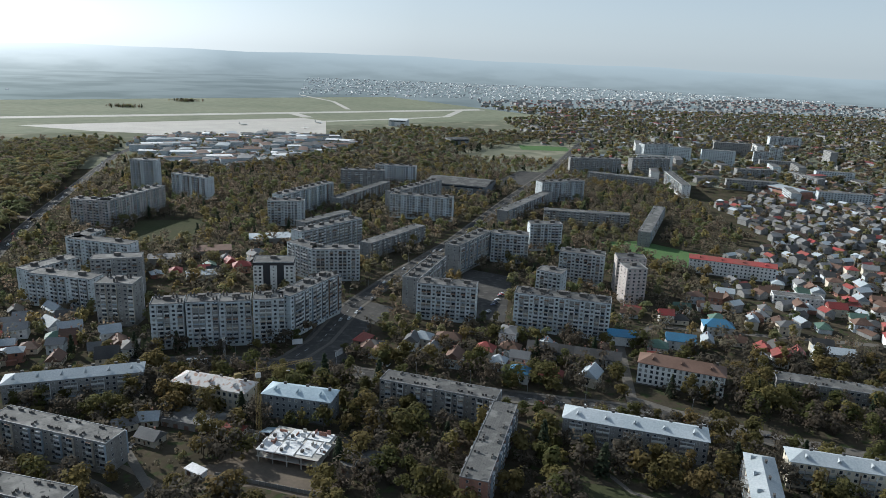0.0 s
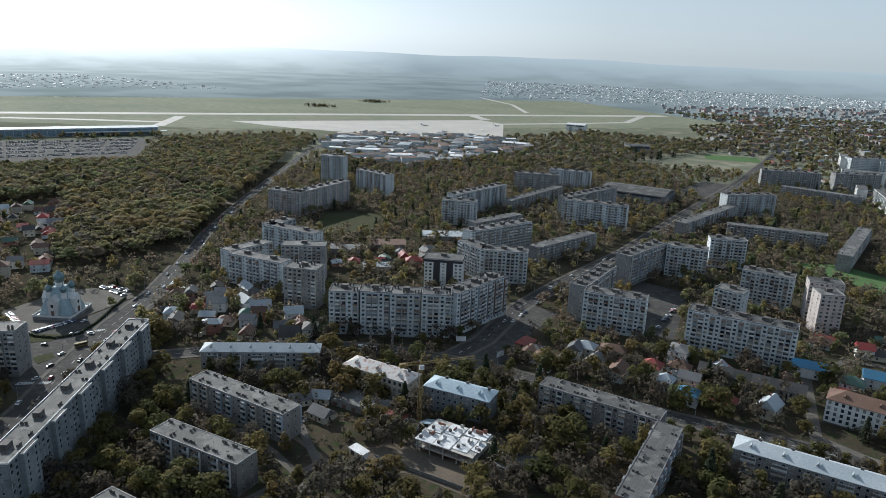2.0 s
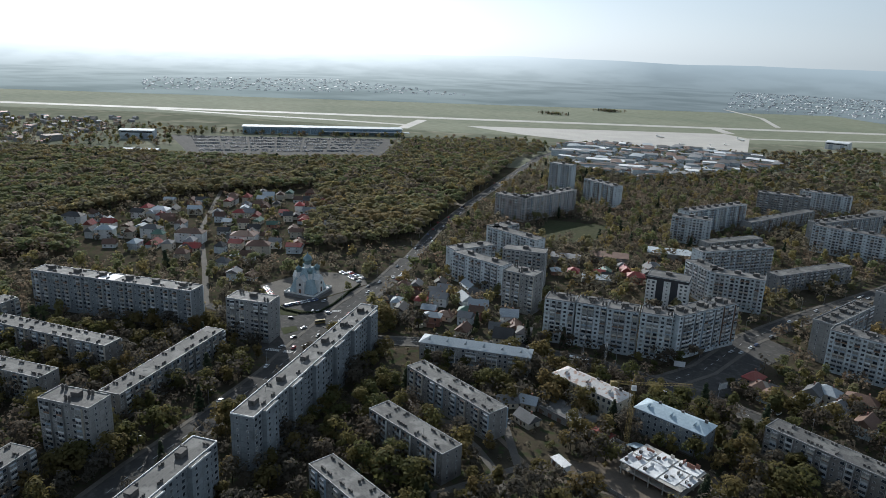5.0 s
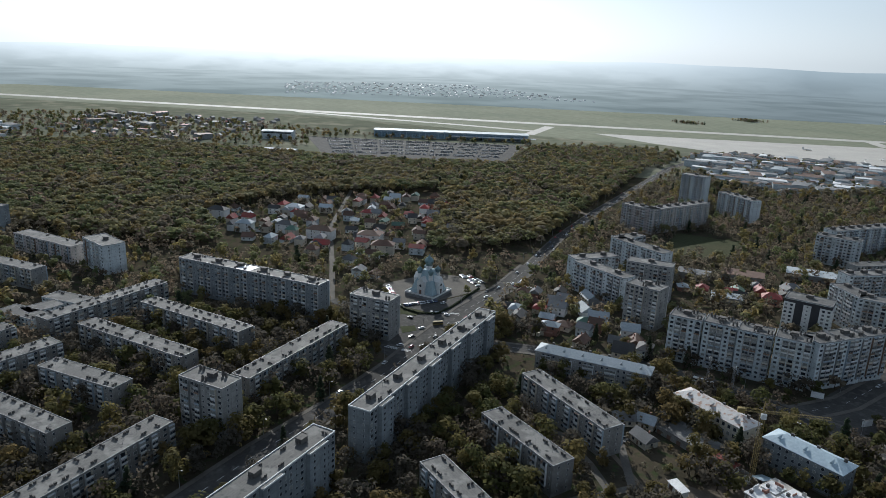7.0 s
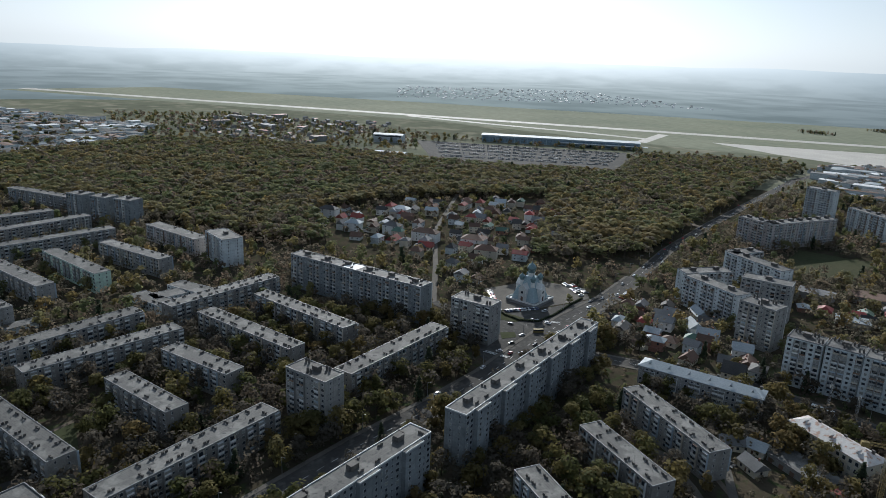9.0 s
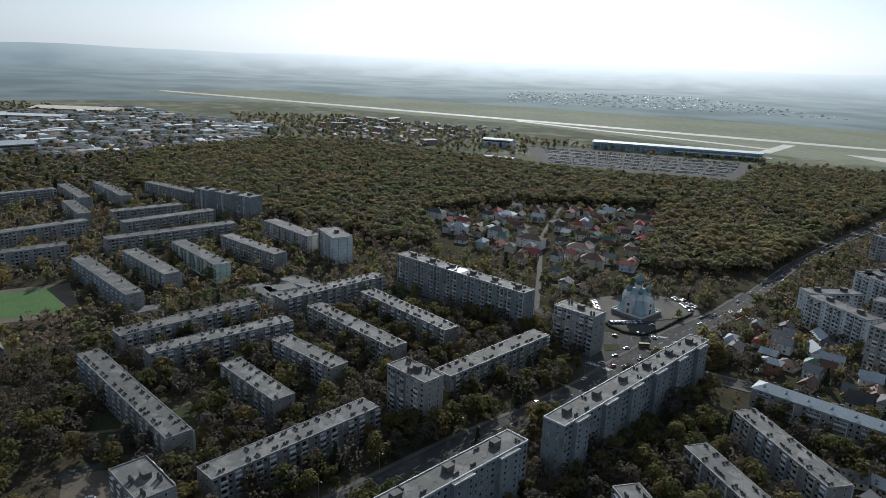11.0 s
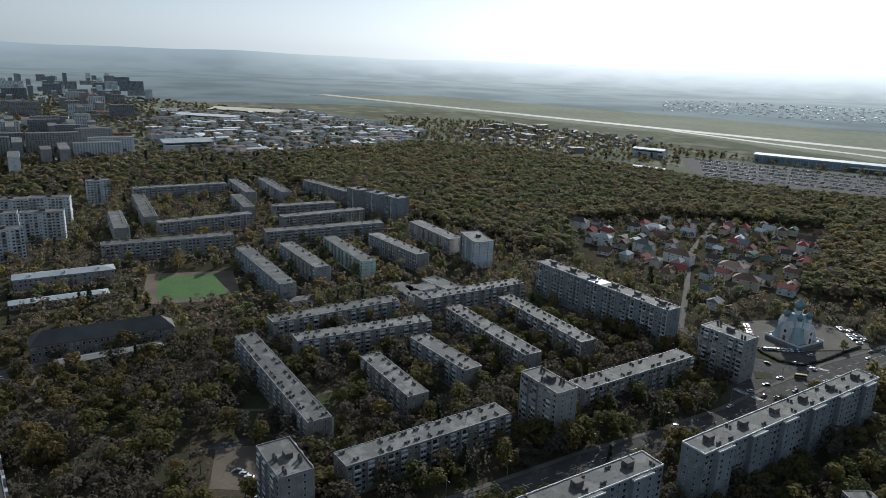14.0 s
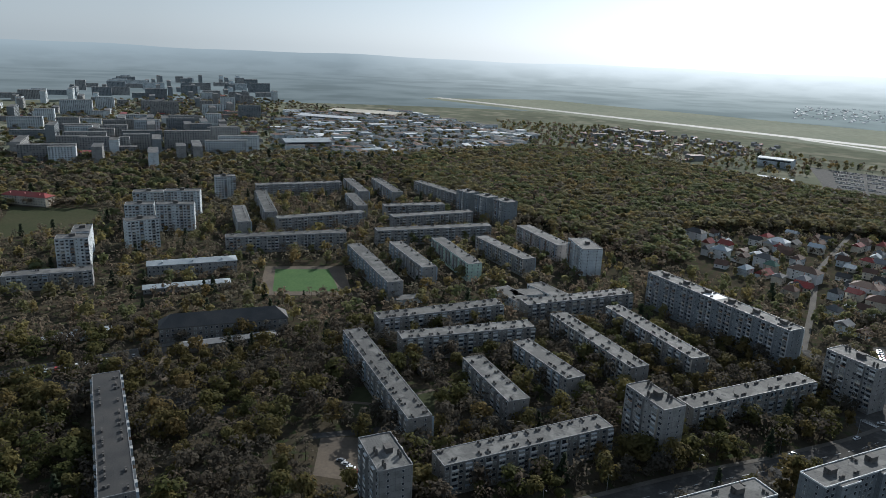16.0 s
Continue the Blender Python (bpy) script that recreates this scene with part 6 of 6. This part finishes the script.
# ---- yards: sheds, paths, street furniture ----
def shed(x, y, length, width, turn, h, wall, roof, label, tilt=0.5):
    claim(x, y, length, width, turn, 0.6)
    t = thing("shed", x, y, 0, turn, label, "shed", "sheds and garages")
    hl, hw = length / 2, width / 2
    part("wall", Mesh().box(-hl, hl, -hw, hw, 0, h), wall, t)
    part("roof", Mesh().poly((-hl - .4, -hw - .4, h), (hl + .4, -hw - .4, h), (hl + .4, hw + .4, h + tilt), (-hl - .4, hw + .4, h + tilt)).poly((-hl - .4, -hw - .4, h + .25), (hl + .4, -hw - .4, h + .25), (hl + .4, hw + .4, h + .25 + tilt), (-hl - .4, hw + .4, h + .25 + tilt)).poly((-hl - .4, -hw - .4, h), (hl + .4, -hw - .4, h), (hl + .4, -hw - .4, h + .25), (-hl - .4, -hw - .4, h + .25)), roof, t)
    for i in range(max(1, int(length // 6))):
        part("door", Mesh().box(-hl + 1 + i * 6, -hl + 3.4 + i * 6, -hw - 0.06, -hw + 0.03, 0.05, min(2.3, h - 0.3)), M_TILE_BROWN, t)


shed(-118, 304, 30, 13, -14, 4.0, M_BRICK, M_ROOF, "long low garage with a grey bitumen roof")
shed(-97, 295, 11, 8, -14, 3.2, M_WHITE, M_TILE_RED, "small white shed with a red roof")
shed(-32, 273, 17, 14, -14, 4.0, M_BRICK, M_ROOF, "flat-roofed brick store among bare trees")
shed(-103, 262, 9, 4, -30, 2.8, M_WHITE, M_RIM_W, "white flat-roofed kiosk by a path")
shed(-366, 40, 11, 8, 17, 3.5, M_PANEL, M_ROOF, "small flat-roofed substation in a courtyard")
shed(-483, 40, 22, 8, 106, 4.0, M_PANEL_W, M_ROOF, "low pale store beside the blocks")
shed(-330, 150, 9, 4, 17, 2.6, M_PANEL_W, M_RIM_W, "pale kiosk beside the tower")
for i in range(3):
    shed(-418 - i * 6, -176 + i * 7, 26, 5, 104, 2.2, M_PANEL_W, M_METAL, "long low greenhouse with a pale roof", 0.8)
for x, y, turn, roof, word in ((-150, 297, 40, M_TILE_GREY, "grey"), (-133, 287, -20, M_TILE_GREY, "worn grey"), (-141, 303, 10, M_METAL, "pale metal")):
    house(x, y, 11, 8, turn, M_CREAM, roof, 1, False, 3.2, f"old cottage with a {word} gable roof")
for x, y, l, w, turn, roof, word in ((-532, 388, 26, 12, 30, M_TILE_BROWN, "brown"), (-570, 374, 18, 11, 25, M_TILE_GREY, "grey"), (-598, 345, 16, 11, 40, M_METAL, "pale metal"), (-629, 424, 18, 12, 30, M_RIM_W, "white"), (-665, 353, 20, 11, 30, M_TILE_DARK, "dark"), (-490, 414, 22, 14, 35, M_TILE_BROWN, "brown"), (-352, 297, 0, 0, 0, None, "")):
    if roof:
        house(x, y, l, w, turn, M_WHITE, roof, 3, True, 3.5, f"large white villa with a {word} hip roof")

road("path", [(-140, 268), (-126, 260), (-109, 250), (-92, 254), (-76, 257), (-53, 250), (-20, 240), (30, 236)], 2.6, "pale trodden footpath through the park", M_DIRT, 0.06)
road("path", [(-200, 272), (-173, 262), (-165, 264), (-141, 252), (-126, 242), (-100, 215)], 4.0, "pale courtyard path with parked cars", M_PAVE, 0.07)
road("path", [(75, 282), (86, 262), (98, 256), (110, 230)], 2.2, "pale footpath on the lawn", M_PAVE, 0.06)
road("path", [(110, 348), (138, 328), (178, 311), (215, 297), (300, 268)], 5, "broad pale promenade", M_PAVE, 0.27)
road("path", [(-360, -60), (-342, -44), (-330, 10), (-352, 60)], 2.5, "trodden path between the trees", M_DIRT, 0.06)
road("path", [(-300, -40), (-330, -80), (-372, -110), (-405, -112)], 3, "trodden path through the park", M_DIRT, 0.06)
patch("trodden_ground", [(-112, 268), (-100, 257), (-86, 260), (-92, 272)], M_DIRT, 0.04, "pale bare playground soil", "yard", keep=False)
patch("lawn", [(60, 270), (118, 255), (128, 205), (70, 210)], M_GRASS, 0.04, "dull green lawn between blocks", "lawn", keep=False)
patch("lawn", [(-225, 395), (-190, 380), (-170, 395), (-200, 425)], M_GRASS, 0.04, "green lawn beside the towers", "lawn", keep=False)
patch("lawn", [(-350, 0), (-318, -8), (-312, 40), (-345, 44)], M_GRASS, 0.03, "green courtyard lawn", "lawn", keep=False)
patch("parking_yard", [(-268, -18), (-258, 14), (-296, 12), (-300, -16)], M_DIRT, 0.05, "bare soil parking yard", "yard", keep=False)
patch("parking_yard", [(-400, -108), (-362, -195), (-372, -200), (-410, -115)], M_PAVE, 0.05, "pale parking strip with a line of cars", "yard", keep=False)
for k in range(14):
    car(-398 + k * 2.0, -120 - k * 4.6, 0.07, 20 + hr.uniform(-5, 5))
for k in range(4):
    car(-278 + k * 3.0, -6 + k * 2.2, 0.07, 70 + hr.uniform(-8, 8))


def street_lamp(x, y, turn, z=0.25):
    t = thing("street_lamp", x, y, z, turn, "grey steel street lamp beside the road", "street lamp", "street lamps")
    part("pole", Mesh().tube((0, 0, -0.3), (0, 0, 8.6), 0.13, 0.08, 8), M_RIM, t)
    part("arm", Mesh().tube((0, 0, 8.5), (1.8, 0, 9.0), 0.06, 0.05, 6), M_RIM, t)
    part("lantern", Mesh().box(1.5, 2.4, -0.18, 0.18, 8.9, 9.1), M_WIRE, t)
    return t


lamp_thing = None
for pts, side in ((AVENUE[1:12], 9.0), ([(-180, 372), (-132, 376), (-72, 374), (-24, 362), (39, 346), (124, 332), (176, 308)], 7.0), ([(-76, 410), (-64, 478), (-39, 549), (9, 664)], 8.0)):
    for (ax, ay), (bx, by) in zip(pts, pts[1:]):
        d = Vector((bx - ax, by - ay))
        u = d.normalized()
        for k in range(int(d.length // 32)):
            p = Vector((ax, ay)) + u * (k * 32 + 10) + Vector((-u.y, u.x)) * side
            turn = math.degrees(math.atan2(u.y, u.x)) - 90
            if lamp_thing is None:
                lamp_thing = street_lamp(p.x, p.y, turn)
            else:
                copy_thing(lamp_thing, pose(p.x, p.y, 0.25, 0, 0, turn))


def billboard(x, y, turn):
    t = thing("billboard", x, y, 0, turn, "white street billboard on a steel post", "billboard", "billboards")
    part("post", Mesh().tube((0, 0, 0), (0, 0, 3.2), 0.2, 0.18, 8), M_WIRE, t)
    part("board", Mesh().box(-3.2, 3.2, -0.2, 0.2, 3.0, 6.4), M_RIM_W, t, "blank white board")
    part("frame", Mesh().box(-3.35, 3.35, -0.26, 0.26, 2.88, 3.0).box(-3.35, 3.35, -0.26, 0.26, 6.4, 6.52), M_WIRE, t)


billboard(-60, 384, 60)
billboard(-88, 398, 20)
billboard(-283, 330, 40)


def bus(x, y, turn, word, paint):
    t = thing("bus", x, y, 0.14, turn, f"{word} town bus on the street", "bus", "buses")
    part("body", Mesh().box(-5.8, 5.8, -1.2, 1.2, 0.35, 1.5).box(-5.75, 5.75, -1.18, 1.18, 2.5, 3.0), paint, t)
    part("window_band", Mesh().box(-5.72, 5.72, -1.16, 1.16, 1.5, 2.5), M_GLASS, t)
    for wx in (-3.6, 3.4):
        for wy in (-1.1, 1.1):
            w = part("wheel", WHEEL, None, t)
            w.location, w.scale = (wx, wy, 0.45), (1.45, 1.3, 1.45)
    return t


bus(-141, 371, 4, "white", M_WHITE)
bus(-304, 318, 60, "small yellow", M_CRANE).scale = (0.6, 0.85, 0.85)


def fence(x0, y0, x1, y1, label="grey concrete panel fence"):
    d = Vector((x1 - x0, y1 - y0))
    t = thing("fence", x0, y0, 0, math.degrees(math.atan2(d.y, d.x)), label, "fence", "fences")
    n = max(1, int(d.length // 3))
    pm = Mesh().box(0.06, 2.9, -0.05, 0.05, 0.1, 1.9).data("panel", M_PANEL)
    qm = Mesh().box(-0.09, 0.09, -0.09, 0.09, 0, 2.05).data("post", M_CONCRETE)
    for i in range(n):
        part("panel", pm, None, t).location = (i * 3.0, 0, 0)
        part("post", qm, None, t).location = (i * 3.0 - 0.02, 0, 0)


fence(-100, 301, -45, 287, "grey concrete fence round the building site")
fence(-95, 262, -42, 249, "grey concrete fence of the building site")
fence(-410, -110, -372, -196, "dark fence beside the parking strip")
fence(-150, 309, -105, 315, "weathered fence behind the garages")

for x, y, l, w, turn, roof, word in ((-205, 590, 34, 14, 20, M_TILE_BROWN, "brown"), (-165, 640, 40, 16, 20, M_METAL, "pale"), (-235, 560, 26, 11, 15, M_TILE_GREY, "grey"), (-190, 520, 22, 9, 25, M_METAL, "pale")):
    shed(x, y, l, w, turn, 5.5, M_BRICK, roof, f"low long workshop with a {word} roof", 1.5)

# trees in rows along the streets
for (ax, ay), (bx, by), n, kind in (((-58, 352), (52, 325), 15, 0), ((-60, 394), (-20, 383), 6, 0), ((-150, 358), (-80, 362), 7, 3), ((60, 336), (120, 322), 6, 2), ((120, 318), (300, 248), 12, 1)):
    for k in range(n):
        f = (k + 0.3 * hr.random()) / max(1, n - 1)
        tree(ax + (bx - ax) * f, ay + (by - ay) * f, hr.uniform(7, 10), kind * 2 + k % 2, 1.0)
for x, y in ((178, 352), (184, 349), (190, 346), (130, 352), (150, 345), (173, 356), (-178, 376), (-181, 380), (152, 400), (120, 375), (60, 395), (96, 398), (-158, 386)):
    tree(x, y, hr.uniform(11, 16), 8 + hr.randrange(2), 0.8)
for x, y, turn in ((-300, 290, 70), (-306, 305, 75), (-322, 330, 150), (-312, 335, 20), (-295, 275, 60), (-330, 350, 80), (-318, 385, 75), (-285, 285, 250), (-296, 330, 255), (-340, 338, 30), (-325, 312, 10), (-279, 300, 30)):
    car(x, y, 0.1, turn)
